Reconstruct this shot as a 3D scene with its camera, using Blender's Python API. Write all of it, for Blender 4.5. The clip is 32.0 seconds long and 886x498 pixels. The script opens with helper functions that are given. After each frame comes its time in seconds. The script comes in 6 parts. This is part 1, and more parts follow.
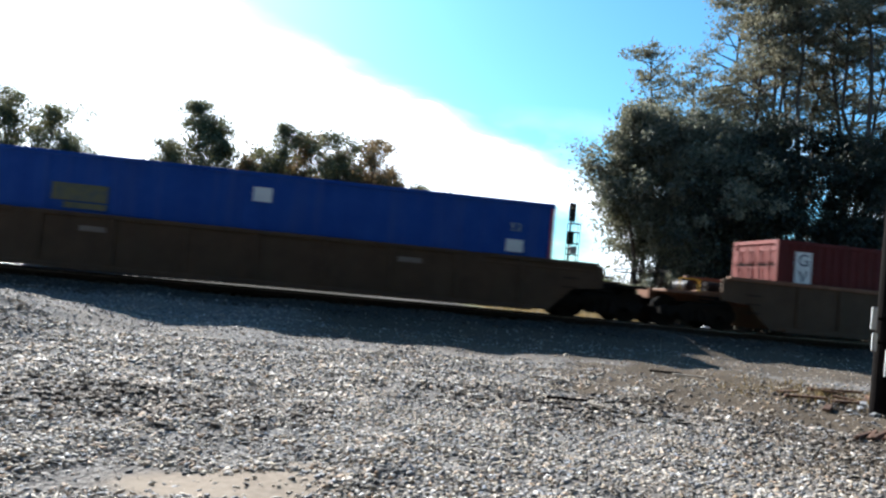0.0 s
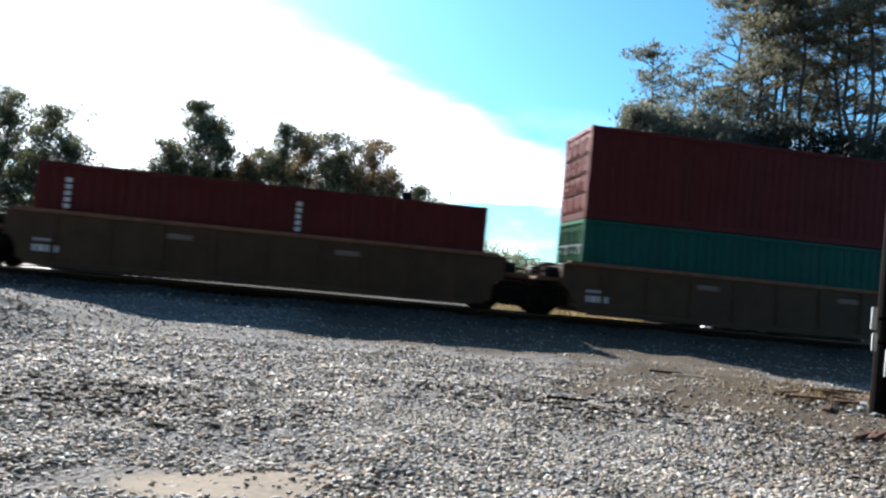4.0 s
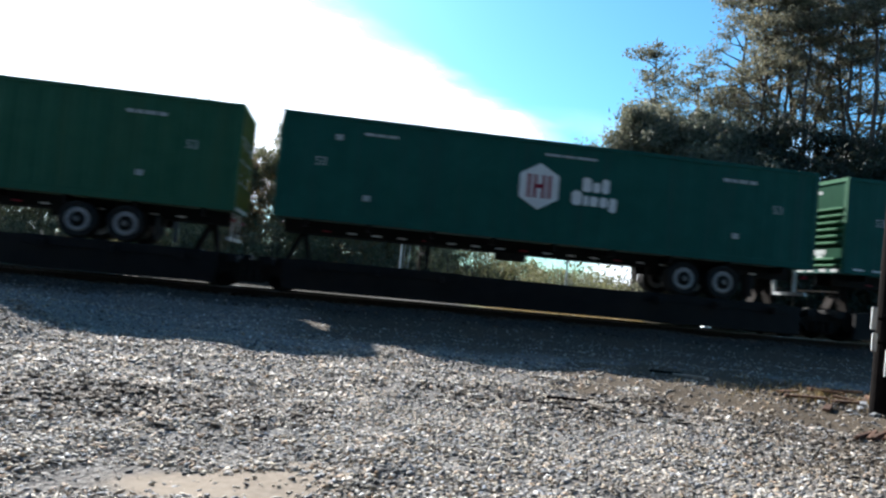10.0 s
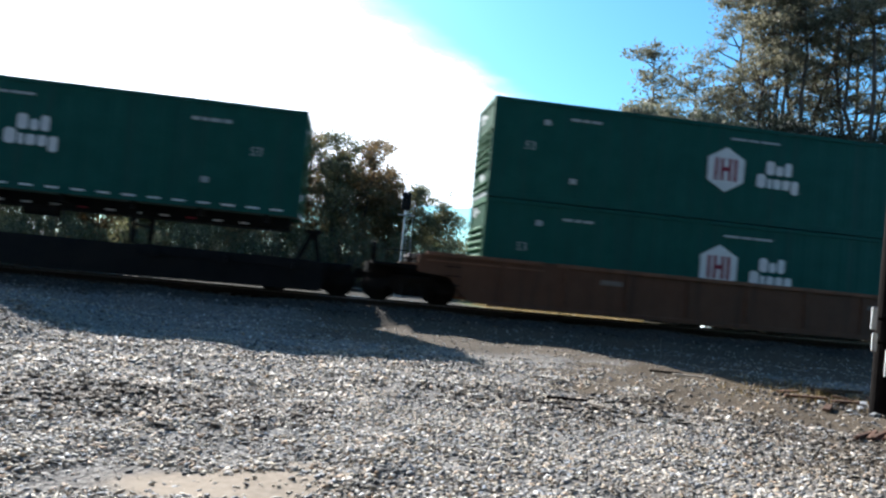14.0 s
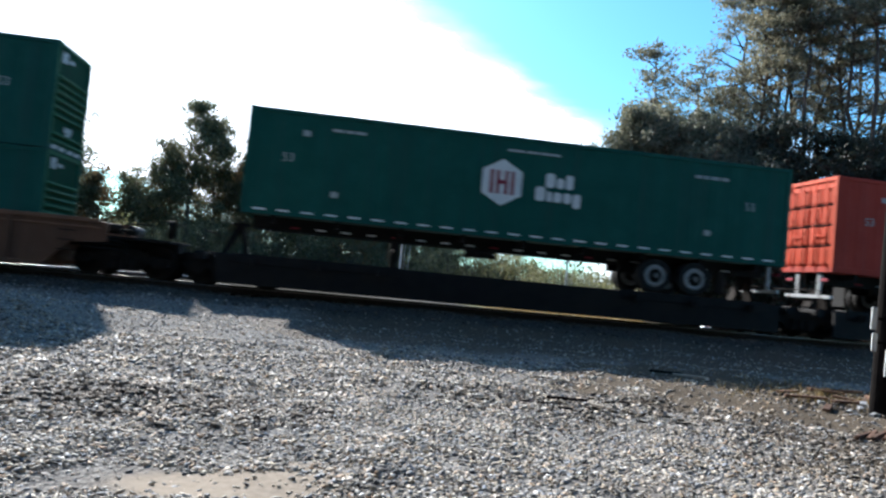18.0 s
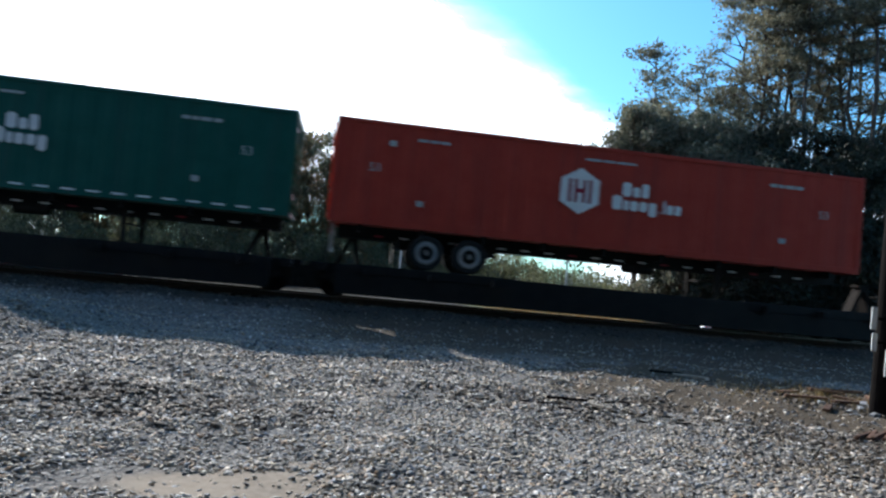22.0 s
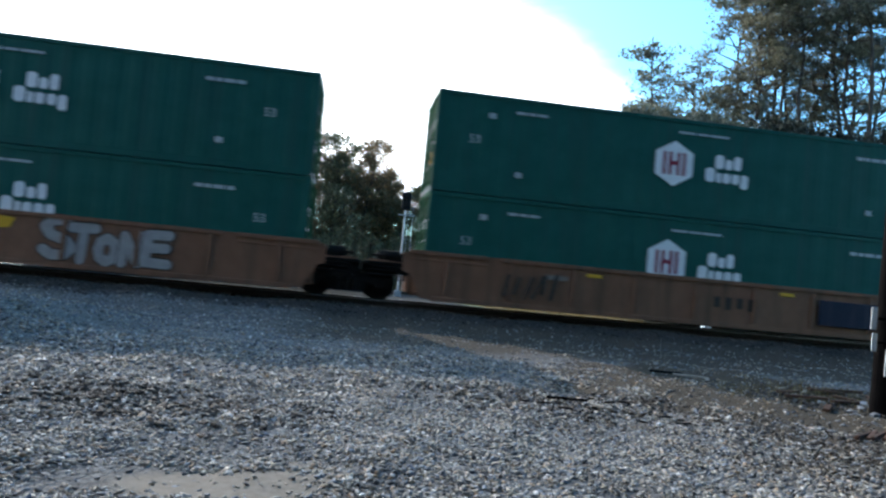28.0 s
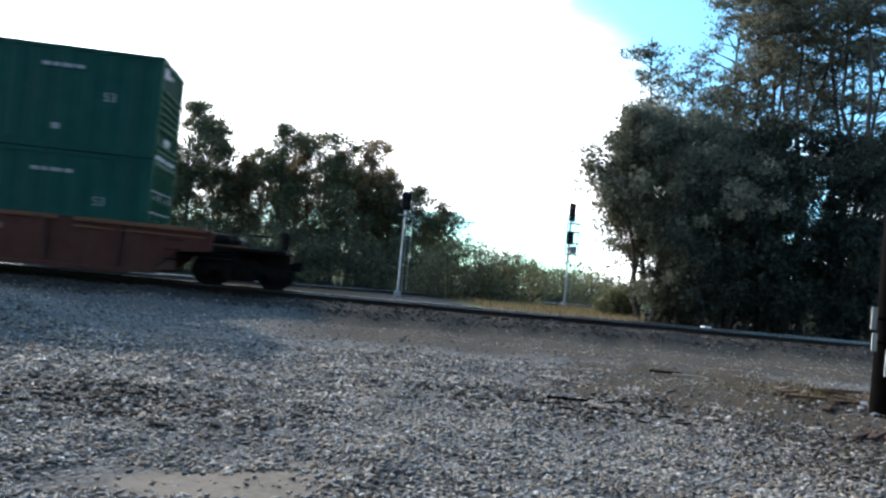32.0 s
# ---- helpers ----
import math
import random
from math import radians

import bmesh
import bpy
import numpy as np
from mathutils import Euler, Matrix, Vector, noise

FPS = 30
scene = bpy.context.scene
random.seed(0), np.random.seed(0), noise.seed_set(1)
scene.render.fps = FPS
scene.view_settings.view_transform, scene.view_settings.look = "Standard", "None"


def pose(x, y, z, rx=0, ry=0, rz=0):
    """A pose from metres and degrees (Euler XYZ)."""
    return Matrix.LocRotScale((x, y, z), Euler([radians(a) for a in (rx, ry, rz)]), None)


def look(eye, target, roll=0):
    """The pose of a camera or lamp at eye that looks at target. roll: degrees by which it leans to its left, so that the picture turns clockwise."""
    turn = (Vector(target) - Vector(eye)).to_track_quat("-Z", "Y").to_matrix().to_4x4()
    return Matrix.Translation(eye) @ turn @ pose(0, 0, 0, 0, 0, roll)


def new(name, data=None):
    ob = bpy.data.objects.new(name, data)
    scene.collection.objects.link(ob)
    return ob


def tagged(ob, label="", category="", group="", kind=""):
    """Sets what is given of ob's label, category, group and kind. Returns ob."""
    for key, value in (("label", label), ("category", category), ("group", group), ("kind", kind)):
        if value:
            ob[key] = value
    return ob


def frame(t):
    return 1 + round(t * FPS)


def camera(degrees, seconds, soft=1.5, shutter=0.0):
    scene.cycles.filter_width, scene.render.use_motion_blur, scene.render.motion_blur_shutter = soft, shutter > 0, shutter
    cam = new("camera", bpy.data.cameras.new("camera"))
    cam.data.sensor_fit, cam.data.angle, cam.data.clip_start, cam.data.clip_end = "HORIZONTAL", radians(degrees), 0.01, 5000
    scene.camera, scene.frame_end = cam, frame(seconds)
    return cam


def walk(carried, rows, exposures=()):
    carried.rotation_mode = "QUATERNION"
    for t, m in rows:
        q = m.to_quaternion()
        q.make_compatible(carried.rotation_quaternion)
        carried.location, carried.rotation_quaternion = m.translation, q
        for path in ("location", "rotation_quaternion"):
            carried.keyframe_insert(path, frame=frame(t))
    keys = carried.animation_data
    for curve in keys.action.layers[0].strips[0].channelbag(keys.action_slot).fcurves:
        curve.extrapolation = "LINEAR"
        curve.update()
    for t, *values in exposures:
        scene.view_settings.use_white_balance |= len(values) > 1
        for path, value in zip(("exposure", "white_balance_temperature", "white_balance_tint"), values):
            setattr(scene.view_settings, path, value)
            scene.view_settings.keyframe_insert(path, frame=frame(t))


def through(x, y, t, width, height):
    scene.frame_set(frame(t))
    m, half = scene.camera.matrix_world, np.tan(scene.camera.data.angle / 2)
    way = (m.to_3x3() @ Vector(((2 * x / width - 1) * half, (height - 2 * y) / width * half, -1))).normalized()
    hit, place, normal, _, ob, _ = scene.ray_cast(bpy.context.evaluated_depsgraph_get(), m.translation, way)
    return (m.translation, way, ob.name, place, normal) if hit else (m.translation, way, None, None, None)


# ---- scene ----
cam = camera(61.28, 32.0, soft=2.38, shutter=0.25)
EYE = Vector((0.0, 0.0, 0.727))
AIM = Vector((0.1289, 0.9908, 0.0420))
walk(cam, [(0.0, look(EYE, EYE + AIM, 5.364)), (32.0, look(EYE, EYE + AIM, 5.364))],
     exposures=[(0.0, 1.45, 5920, 10), (12.0, 1.45, 5920, 10), (17.0, 1.74, 5880, 10), (20.0, 1.70, 5880, 10), (23.0, 1.60, 5920, 10), (25.0, 2.1, 6000, 10), (28.0, 2.5, 6250, 11), (32.0, 2.3, 6450, 12)])

# ---- light: low sun behind the train, blue sky, drifting cloud ----
SUN_AZ, SUN_EL = -22.6, 29.7
SUN_WAY = Vector((math.sin(radians(SUN_AZ)) * math.cos(radians(SUN_EL)),
                  math.cos(radians(SUN_AZ)) * math.cos(radians(SUN_EL)), math.sin(radians(SUN_EL))))
sun = new("sun", bpy.data.lights.new("sun", "SUN"))
sun.data.energy, sun.data.angle, sun.data.color = 5.0, radians(0.53), (1.0, 0.93, 0.83)
sun.matrix_world = look(SUN_WAY * 50, (0, 0, 0))

world = bpy.data.worlds.new("sky")
scene.world = world
world.use_nodes = True
wn, wl = world.node_tree.nodes, world.node_tree.links
sky = wn.new("ShaderNodeTexSky")
sky.sky_type, sky.sun_disc = "NISHITA", False
sky.sun_elevation, sky.sun_rotation = radians(SUN_EL), radians(SUN_AZ)
sky.air_density, sky.dust_density, sky.ozone_density = 1.0, 0.8, 1.3
bg = wn["Background"]
bg.inputs["Strength"].default_value = 0.062
# fair-weather clouds low over the trees
tc = wn.new("ShaderNodeTexCoord")
mp = wn.new("ShaderNodeMapping")
mp.inputs["Scale"].default_value = (3.0, 3.0, 7.0)
wl.new(tc.outputs["Generated"], mp.inputs["Vector"])
cn = wn.new("ShaderNodeTexNoise")
cn.inputs["Scale"].default_value, cn.inputs["Detail"].default_value = 1.3, 9.0
wl.new(mp.outputs["Vector"], cn.inputs["Vector"])
cr = wn.new("ShaderNodeValToRGB")
cr.color_ramp.elements[0].position, cr.color_ramp.elements[1].position = 0.47, 0.62
wl.new(cn.outputs["Fac"], cr.inputs["Fac"])
sx = wn.new("ShaderNodeSeparateXYZ")
wl.new(tc.outputs["Generated"], sx.inputs["Vector"])
low = wn.new("ShaderNodeMapRange")
low.inputs["From Min"].default_value, low.inputs["From Max"].default_value = 0.10, 0.24
low.inputs["To Min"].default_value, low.inputs["To Max"].default_value = 1.0, 0.0
wl.new(sx.outputs["Z"], low.inputs["Value"])
cm = wn.new("ShaderNodeMath")
cm.operation = "MULTIPLY"
wl.new(cr.outputs["Color"], cm.inputs[0]), wl.new(low.outputs["Result"], cm.inputs[1])
mx = wn.new("ShaderNodeMix")
mx.data_type = "RGBA"
mx.inputs["B"].default_value = (12.0, 12.2, 12.5, 1)
tn = wn.new("ShaderNodeMix")
tn.data_type, tn.blend_type = "RGBA", "MULTIPLY"
tn.inputs["Factor"].default_value, tn.inputs["B"].default_value = 1.0, (0.52, 0.98, 1.16, 1)
wl.new(sky.outputs["Color"], tn.inputs["A"])
wl.new(cm.outputs[0], mx.inputs["Factor"]), wl.new(tn.outputs["Result"], mx.inputs["A"])
wl.new(mx.outputs["Result"], bg.inputs["Color"])


# ---- cloud sheet that drifts in from the sun's side ----
def cloud_mat():
    m = bpy.data.materials.new("bright_cloud")
    m.use_nodes = True
    n, l = m.node_tree.nodes, m.node_tree.links
    n.remove(n["Principled BSDF"])
    tc = n.new("ShaderNodeTexCoord")
    se = n.new("ShaderNodeSeparateXYZ")
    l.new(tc.outputs["Object"], se.inputs["Vector"])
    no = n.new("ShaderNodeTexNoise")
    no.inputs["Scale"].default_value, no.inputs["Detail"].default_value, no.inputs["Roughness"].default_value = 0.006, 7.0, 0.6
    l.new(tc.outputs["Object"], no.inputs["Vector"])
    ad = n.new("ShaderNodeMath")
    ad.operation = "MULTIPLY_ADD"
    ad.inputs[1].default_value = 130.0
    l.new(no.outputs["Fac"], ad.inputs[0]), l.new(se.outputs["X"], ad.inputs[2])
    ra = n.new("ShaderNodeMapRange")
    ra.interpolation_type = "SMOOTHSTEP"
    for k, v in zip(("From Min", "From Max", "To Min", "To Max"), (-35.0, 160.0, 0.88, 0.0)):
        ra.inputs[k].default_value = v
    l.new(ad.outputs[0], ra.inputs["Value"])
    tl, tp, ms = n.new("ShaderNodeBsdfTranslucent"), n.new("ShaderNodeBsdfTransparent"), n.new("ShaderNodeMixShader")
    tl.inputs["Color"].default_value = (0.95, 0.95, 0.95, 1)
    l.new(ra.outputs["Result"], ms.inputs["Fac"])
    l.new(tp.outputs["BSDF"], ms.inputs[1]), l.new(tl.outputs["BSDF"], ms.inputs[2])
    l.new(ms.outputs["Shader"], n["Material Output"].inputs["Surface"])
    return m


def cloud_sheet():
    bm = bmesh.new()
    bmesh.ops.create_grid(bm, x_segments=60, y_segments=90, size=1.0, matrix=Matrix.Translation((-1350, 0, 0)) @ Matrix.Diagonal((1500, 3200, 1, 1)))
    for v in bm.verts:
        v.co.z = 16 * noise.noise(v.co * 0.004) + 7 * noise.noise(v.co * 0.013)
    me = bpy.data.meshes.new("cloud")
    bm.to_mesh(me), bm.free()
    me.materials.append(cloud_mat())
    return tagged(new("cloud", me), "thin bright white cloud sheet drifting across the sun", "cloud", kind="structure")


CLOUD = cloud_sheet()
CLOUD_TURN = -38.0


def cloud_pose(t):
    """The cloud's edge reaches the sun's place in the sky at about 23 s."""
    edge = Vector((-269.5 + 20.0 * (t - 21.0), 647.4, 400.0))
    return Matrix.Translation(edge) @ pose(0, 0, 0, 0, 0, CLOUD_TURN)


CLOUD.matrix_world = cloud_pose(0)


# ---- materials ----
def mat(name, a, b=None, rough=0.7, scale=4.0, metal=0.0, bump=0.0, fine=0.0, per="", spread=0.0, stain=None, amount=0.5, bscale=None, streak=False, gloss=0.16):
    """Two-tone noise paint with grain, stains and relief; per: 'object' or 'island' varies each piece."""
    m = bpy.data.materials.new(name)
    m.use_nodes = True
    n, l = m.node_tree.nodes, m.node_tree.links
    p = n["Principled BSDF"]
    p.inputs["Roughness"].default_value, p.inputs["Metallic"].default_value = rough, metal
    p.inputs["Specular IOR Level"].default_value = gloss
    tc = n.new("ShaderNodeTexCoord")
    no = n.new("ShaderNodeTexNoise")
    no.inputs["Scale"].default_value, no.inputs["Detail"].default_value, no.inputs["Roughness"].default_value = scale, 8.0, 0.62
    l.new(tc.outputs["Object"], no.inputs["Vector"])
    ra = n.new("ShaderNodeValToRGB")
    ra.color_ramp.elements[0].position, ra.color_ramp.elements[1].position = 0.32, 0.68
    ra.color_ramp.elements[0].color = (*a, 1)
    ra.color_ramp.elements[1].color = (*(b or [c * 0.8 for c in a]), 1)
    l.new(no.outputs["Fac"], ra.inputs["Fac"])
    out = ra.outputs["Color"]
    if stain:
        n2 = n.new("ShaderNodeTexNoise")
        n2.inputs["Scale"].default_value, n2.inputs["Detail"].default_value = scale * 0.23, 6.0
        if streak:
            mp = n.new("ShaderNodeMapping")
            mp.inputs["Scale"].default_value = (9.0, 9.0, 0.9)
            l.new(tc.outputs["Object"], mp.inputs["Vector"]), l.new(mp.outputs["Vector"], n2.inputs["Vector"])
        else:
            l.new(tc.outputs["Object"], n2.inputs["Vector"])
        r2 = n.new("ShaderNodeMapRange")
        r2.inputs["From Min"].default_value, r2.inputs["From Max"].default_value = 0.5, 0.72
        r2.inputs["To Max"].default_value = amount
        l.new(n2.outputs["Fac"], r2.inputs["Value"])
        mi = n.new("ShaderNodeMix")
        mi.data_type = "RGBA"
        mi.inputs["B"].default_value = (*stain, 1)
        l.new(r2.outputs["Result"], mi.inputs["Factor"]), l.new(out, mi.inputs["A"])
        out = mi.outputs["Result"]
    if per:
        info = n.new("ShaderNodeObjectInfo" if per == "object" else "ShaderNodeNewGeometry")
        hs = n.new("ShaderNodeHueSaturation")
        mr = n.new("ShaderNodeMapRange")
        mr.inputs["To Min"].default_value, mr.inputs["To Max"].default_value = 1 - spread, 1 + spread
        l.new(info.outputs["Random" if per == "object" else "Random Per Island"], mr.inputs["Value"])
        l.new(mr.outputs["Result"], hs.inputs["Value"]), l.new(out, hs.inputs["Color"])
        out = hs.outputs["Color"]
    l.new(out, p.inputs["Base Color"])
    if bump:
        n3 = n.new("ShaderNodeTexNoise")
        n3.inputs["Scale"].default_value, n3.inputs["Detail"].default_value = bscale or scale * 6, 5.0
        l.new(tc.outputs["Object"], n3.inputs["Vector"])
        bu = n.new("ShaderNodeBump")
        bu.inputs["Strength"].default_value, bu.inputs["Distance"].default_value = bump, 0.02
        l.new(n3.outputs["Fac"], bu.inputs["Height"]), l.new(bu.outputs["Normal"], p.inputs["Normal"])
    return m


def leaf_mat(name, a, b, through=0.45):
    """Leaves: diffuse and translucent, each leaf its own tone."""
    m = bpy.data.materials.new(name)
    m.use_nodes = True
    n, l = m.node_tree.nodes, m.node_tree.links
    p, o = n["Principled BSDF"], n["Material Output"]
    g = n.new("ShaderNodeNewGeometry")
    ra = n.new("ShaderNodeValToRGB")
    ra.color_ramp.elements[0].color, ra.color_ramp.elements[1].color = (*a, 1), (*b, 1)
    l.new(g.outputs["Random Per Island"], ra.inputs["Fac"])
    l.new(ra.outputs["Color"], p.inputs["Base Color"])
    p.inputs["Roughness"].default_value = 0.62
    t = n.new("ShaderNodeBsdfTranslucent")
    l.new(ra.outputs["Color"], t.inputs["Color"])
    ms = n.new("ShaderNodeMixShader")
    ms.inputs["Fac"].default_value = through
    l.new(p.outputs["BSDF"], ms.inputs[1]), l.new(t.outputs["BSDF"], ms.inputs[2])
    l.new(ms.outputs["Shader"], o.inputs["Surface"])
    return m


M_GREEN = mat("green_paint", (0.013, 0.084, 0.067), (0.019, 0.106, 0.086), 0.6, 1.2, stain=(0.026, 0.080, 0.070), amount=0.6, bump=0.08, streak=True, gloss=0.12)
M_LIME = mat("faded_green_paint", (0.026, 0.102, 0.060), (0.036, 0.125, 0.075), 0.6, 1.2, stain=(0.05, 0.11, 0.06), amount=0.5, bump=0.08, streak=True, gloss=0.12)
M_MOSS = mat("sun_bleached_olive_paint", (0.048, 0.098, 0.026), (0.062, 0.122, 0.036), 0.6, 1.2, stain=(0.07, 0.10, 0.04), amount=0.5, bump=0.08, streak=True, gloss=0.12)
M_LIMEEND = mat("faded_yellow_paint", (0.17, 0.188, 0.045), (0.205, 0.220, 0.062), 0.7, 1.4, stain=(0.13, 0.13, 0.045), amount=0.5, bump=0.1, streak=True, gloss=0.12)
# face of the green ends, darkened for the shade between posts and ribs
M_SHADEGREEN = mat("dark_green_door_paint", (0.009, 0.046, 0.026), (0.014, 0.064, 0.034), 0.75, 1.4, stain=(0.02, 0.05, 0.03), amount=0.5, bump=0.1, streak=True, gloss=0.03)
# darker yellow for the end face; ribs and frame take M_LIMEEND
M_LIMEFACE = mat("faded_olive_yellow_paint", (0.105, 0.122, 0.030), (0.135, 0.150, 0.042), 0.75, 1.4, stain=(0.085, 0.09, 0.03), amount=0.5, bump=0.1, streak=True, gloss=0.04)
# the same green lightened as if sunlit, for end ribs and frames
M_SUNGREEN = mat("weathered_green_door_paint", (0.034, 0.122, 0.058), (0.046, 0.150, 0.074), 0.65, 1.4, stain=(0.06, 0.12, 0.08), amount=0.5, bump=0.1, streak=True, gloss=0.08)
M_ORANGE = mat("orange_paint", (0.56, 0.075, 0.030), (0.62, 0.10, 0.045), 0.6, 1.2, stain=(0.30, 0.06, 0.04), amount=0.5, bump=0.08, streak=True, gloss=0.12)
M_RED = mat("red_paint", (0.37, 0.046, 0.030), (0.43, 0.062, 0.042), 0.6, 1.2, stain=(0.25, 0.05, 0.04), amount=0.5, bump=0.08, streak=True, gloss=0.12)
M_OXIDE = mat("oxide_red_paint", (0.100, 0.018, 0.018), (0.125, 0.026, 0.024), 0.6, 1.5, stain=(0.09, 0.03, 0.025), amount=0.6, bump=0.1, streak=True, gloss=0.12)
# oxide red brightened to stand for sun on the container doors
M_SUNRED = mat("worn_red_door_paint", (0.200, 0.046, 0.038), (0.250, 0.066, 0.052), 0.5, 1.5, stain=(0.15, 0.05, 0.04), amount=0.5, bump=0.1, streak=True, gloss=0.35)
M_BLUE = mat("blue_paint", (0.018, 0.060, 0.28), (0.026, 0.082, 0.33), 0.6, 1.2, stain=(0.06, 0.10, 0.26), amount=0.4, bump=0.08, streak=True, gloss=0.12)
M_TAN = mat("tan_car_paint", (0.200, 0.096, 0.056), (0.245, 0.122, 0.072), 0.65, 1.6, stain=(0.11, 0.068, 0.042), amount=0.7, bump=0.12, streak=True)
M_RUST = mat("rust_red_car_paint", (0.092, 0.036, 0.028), (0.120, 0.050, 0.038), 0.65, 1.6, stain=(0.12, 0.06, 0.04), amount=0.7, bump=0.12, streak=True)
M_BROWN = mat("brown_car_paint", (0.125, 0.060, 0.036), (0.155, 0.078, 0.047), 0.65, 1.6, stain=(0.075, 0.045, 0.032), amount=0.7, bump=0.12, streak=True)
M_OLIVE = mat("weathered_yellow_car_paint", (0.076, 0.046, 0.028), (0.100, 0.062, 0.038), 0.65, 1.6, stain=(0.09, 0.06, 0.035), amount=0.7, bump=0.12, streak=True)
M_NAVY = mat("blue_car_paint", (0.012, 0.014, 0.031), (0.017, 0.019, 0.040), 0.55, 1.6, stain=(0.05, 0.045, 0.06), amount=0.6, bump=0.12, streak=True)
M_BLACK = mat("black_car_paint", (0.008, 0.008, 0.009), (0.014, 0.013, 0.013), 0.6, 3.0, stain=(0.025, 0.02, 0.016), amount=0.5, bump=0.1)
M_STEEL = mat("grimy_steel", (0.014, 0.012, 0.011), (0.027, 0.022, 0.019), 0.85, 5.0, bump=0.2, gloss=0.06)
M_YELLOW = mat("yellow_paint", (0.75, 0.42, 0.04), (0.68, 0.36, 0.03), 0.5, 4.0)
M_SIGN = mat("faded_yellow_sign", (0.72, 0.52, 0.13), (0.64, 0.47, 0.15), 0.5, 3.0, stain=(0.55, 0.45, 0.22), amount=0.5)
M_WHITE = mat("white_marking", (0.84, 0.85, 0.84), (0.74, 0.75, 0.74), 0.5, 3.0)
M_LOGORED = mat("dark_red_marking", (0.30, 0.035, 0.055), (0.25, 0.03, 0.05), 0.5, 3.0)
M_INK = mat("dark_blue_marking", (0.02, 0.025, 0.07), (0.03, 0.03, 0.08), 0.5, 3.0)
M_SOOT = mat("dark_brown_marking", (0.045, 0.032, 0.020), (0.06, 0.045, 0.03), 0.6, 5.0)
M_SLATE = mat("slate_blue_marking", (0.10, 0.105, 0.19), (0.15, 0.15, 0.23), 0.6, 5.0)
M_CONCRETE = mat("grey_concrete", (0.34, 0.34, 0.34), (0.22, 0.22, 0.22), 0.85, 12.0, bump=0.3)
M_OCHRE = mat("faded_ochre_marking", (0.20, 0.17, 0.07), (0.10, 0.12, 0.12), 0.6, 5.0)
M_DARKSTONE = mat("dark_earthy_clod", (0.085, 0.070, 0.058), (0.13, 0.11, 0.09), 0.9, 9.0, per="island", spread=0.5, bump=0.3, bscale=60)
M_BALLAST = mat("oily_ballast_stone", (0.055, 0.048, 0.042), (0.12, 0.105, 0.09), 0.85, 9.0, per="island", spread=0.55, bump=0.3, bscale=60)
M_RIM = mat("pale_wheel_rim", (0.33, 0.34, 0.35), (0.25, 0.25, 0.25), 0.4, 8.0, gloss=0.4)
M_GRAFFITI = mat("faded_spray_paint", (0.70, 0.70, 0.71), (0.56, 0.57, 0.60), 0.7, 5.0)
M_SPRAYGREY = mat("grey_white_spray_paint", (0.40, 0.375, 0.36), (0.30, 0.275, 0.26), 0.75, 4.0)
M_FADED = mat("old_grey_spray_paint", (0.26, 0.22, 0.19), (0.20, 0.15, 0.12), 0.75, 5.0)
M_DKSPRAY = mat("dark_spray_paint", (0.045, 0.035, 0.03), (0.08, 0.06, 0.045), 0.7, 5.0)
M_RUBBER = mat("tyre_rubber", (0.018, 0.018, 0.018), (0.030, 0.028, 0.026), 0.85, 10.0, bump=0.2)
M_HUB = mat("dusty_wheel_hub", (0.22, 0.22, 0.215), (0.15, 0.145, 0.14), 0.5, 6.0, metal=0.4)
M_ALU = mat("grey_white_panel", (0.46, 0.50, 0.50), (0.40, 0.44, 0.44), 0.5, 2.0, stain=(0.3, 0.3, 0.28), amount=0.4)
M_RAIL = mat("rail_steel", (0.048, 0.034, 0.027), (0.032, 0.024, 0.020), 0.75, 6.0, bump=0.15)
M_RAILTOP = mat("polished_railhead", (0.34, 0.32, 0.30), (0.26, 0.24, 0.22), 0.30, 8.0, metal=1.0)
M_TIE = mat("creosoted_timber", (0.060, 0.045, 0.034), (0.10, 0.078, 0.058), 0.9, 6.0, per="object", spread=0.35, bump=0.4)
M_POLE = mat("tarred_pole_timber", (0.006, 0.005, 0.005), (0.011, 0.009, 0.008), 0.95, 5.0, bump=0.3, gloss=0.04)
M_GALV = mat("galvanised_steel", (0.46, 0.47, 0.48), (0.38, 0.39, 0.40), 0.45, 5.0, metal=0.7)
M_BARK = mat("grey_brown_bark", (0.055, 0.043, 0.034), (0.095, 0.075, 0.060), 0.9, 3.0, bump=0.5)
M_BOARD = mat("old_brown_board", (0.082, 0.045, 0.030), (0.145, 0.082, 0.053), 0.85, 4.0, per="object", spread=0.3, bump=0.3)
M_PALE = mat("bleached_wood", (0.50, 0.44, 0.36), (0.42, 0.36, 0.29), 0.85, 6.0, bump=0.3)
M_LEAF_PINE = leaf_mat("pine_needles", (0.085, 0.087, 0.056), (0.215, 0.195, 0.130), 0.55)
M_LEAF_OAK = leaf_mat("oak_leaves", (0.058, 0.070, 0.032), (0.185, 0.172, 0.090), 0.5)
# leaf colour darkened in place of the deep shade inside the wood
M_LEAF_WOODSHADE = leaf_mat("wood_shade_leaves", (0.014, 0.019, 0.012), (0.046, 0.052, 0.031), 0.35)
M_LEAF_PALE = leaf_mat("pale_grey_green_leaves", (0.090, 0.096, 0.062), (0.235, 0.228, 0.160), 0.5)
M_LEAF_FALL = leaf_mat("turning_leaves", (0.092, 0.076, 0.034), (0.250, 0.160, 0.078), 0.5)
M_LEAF_BUSH = leaf_mat("sunny_shrub_leaves", (0.090, 0.100, 0.042), (0.220, 0.205, 0.105), 0.55)


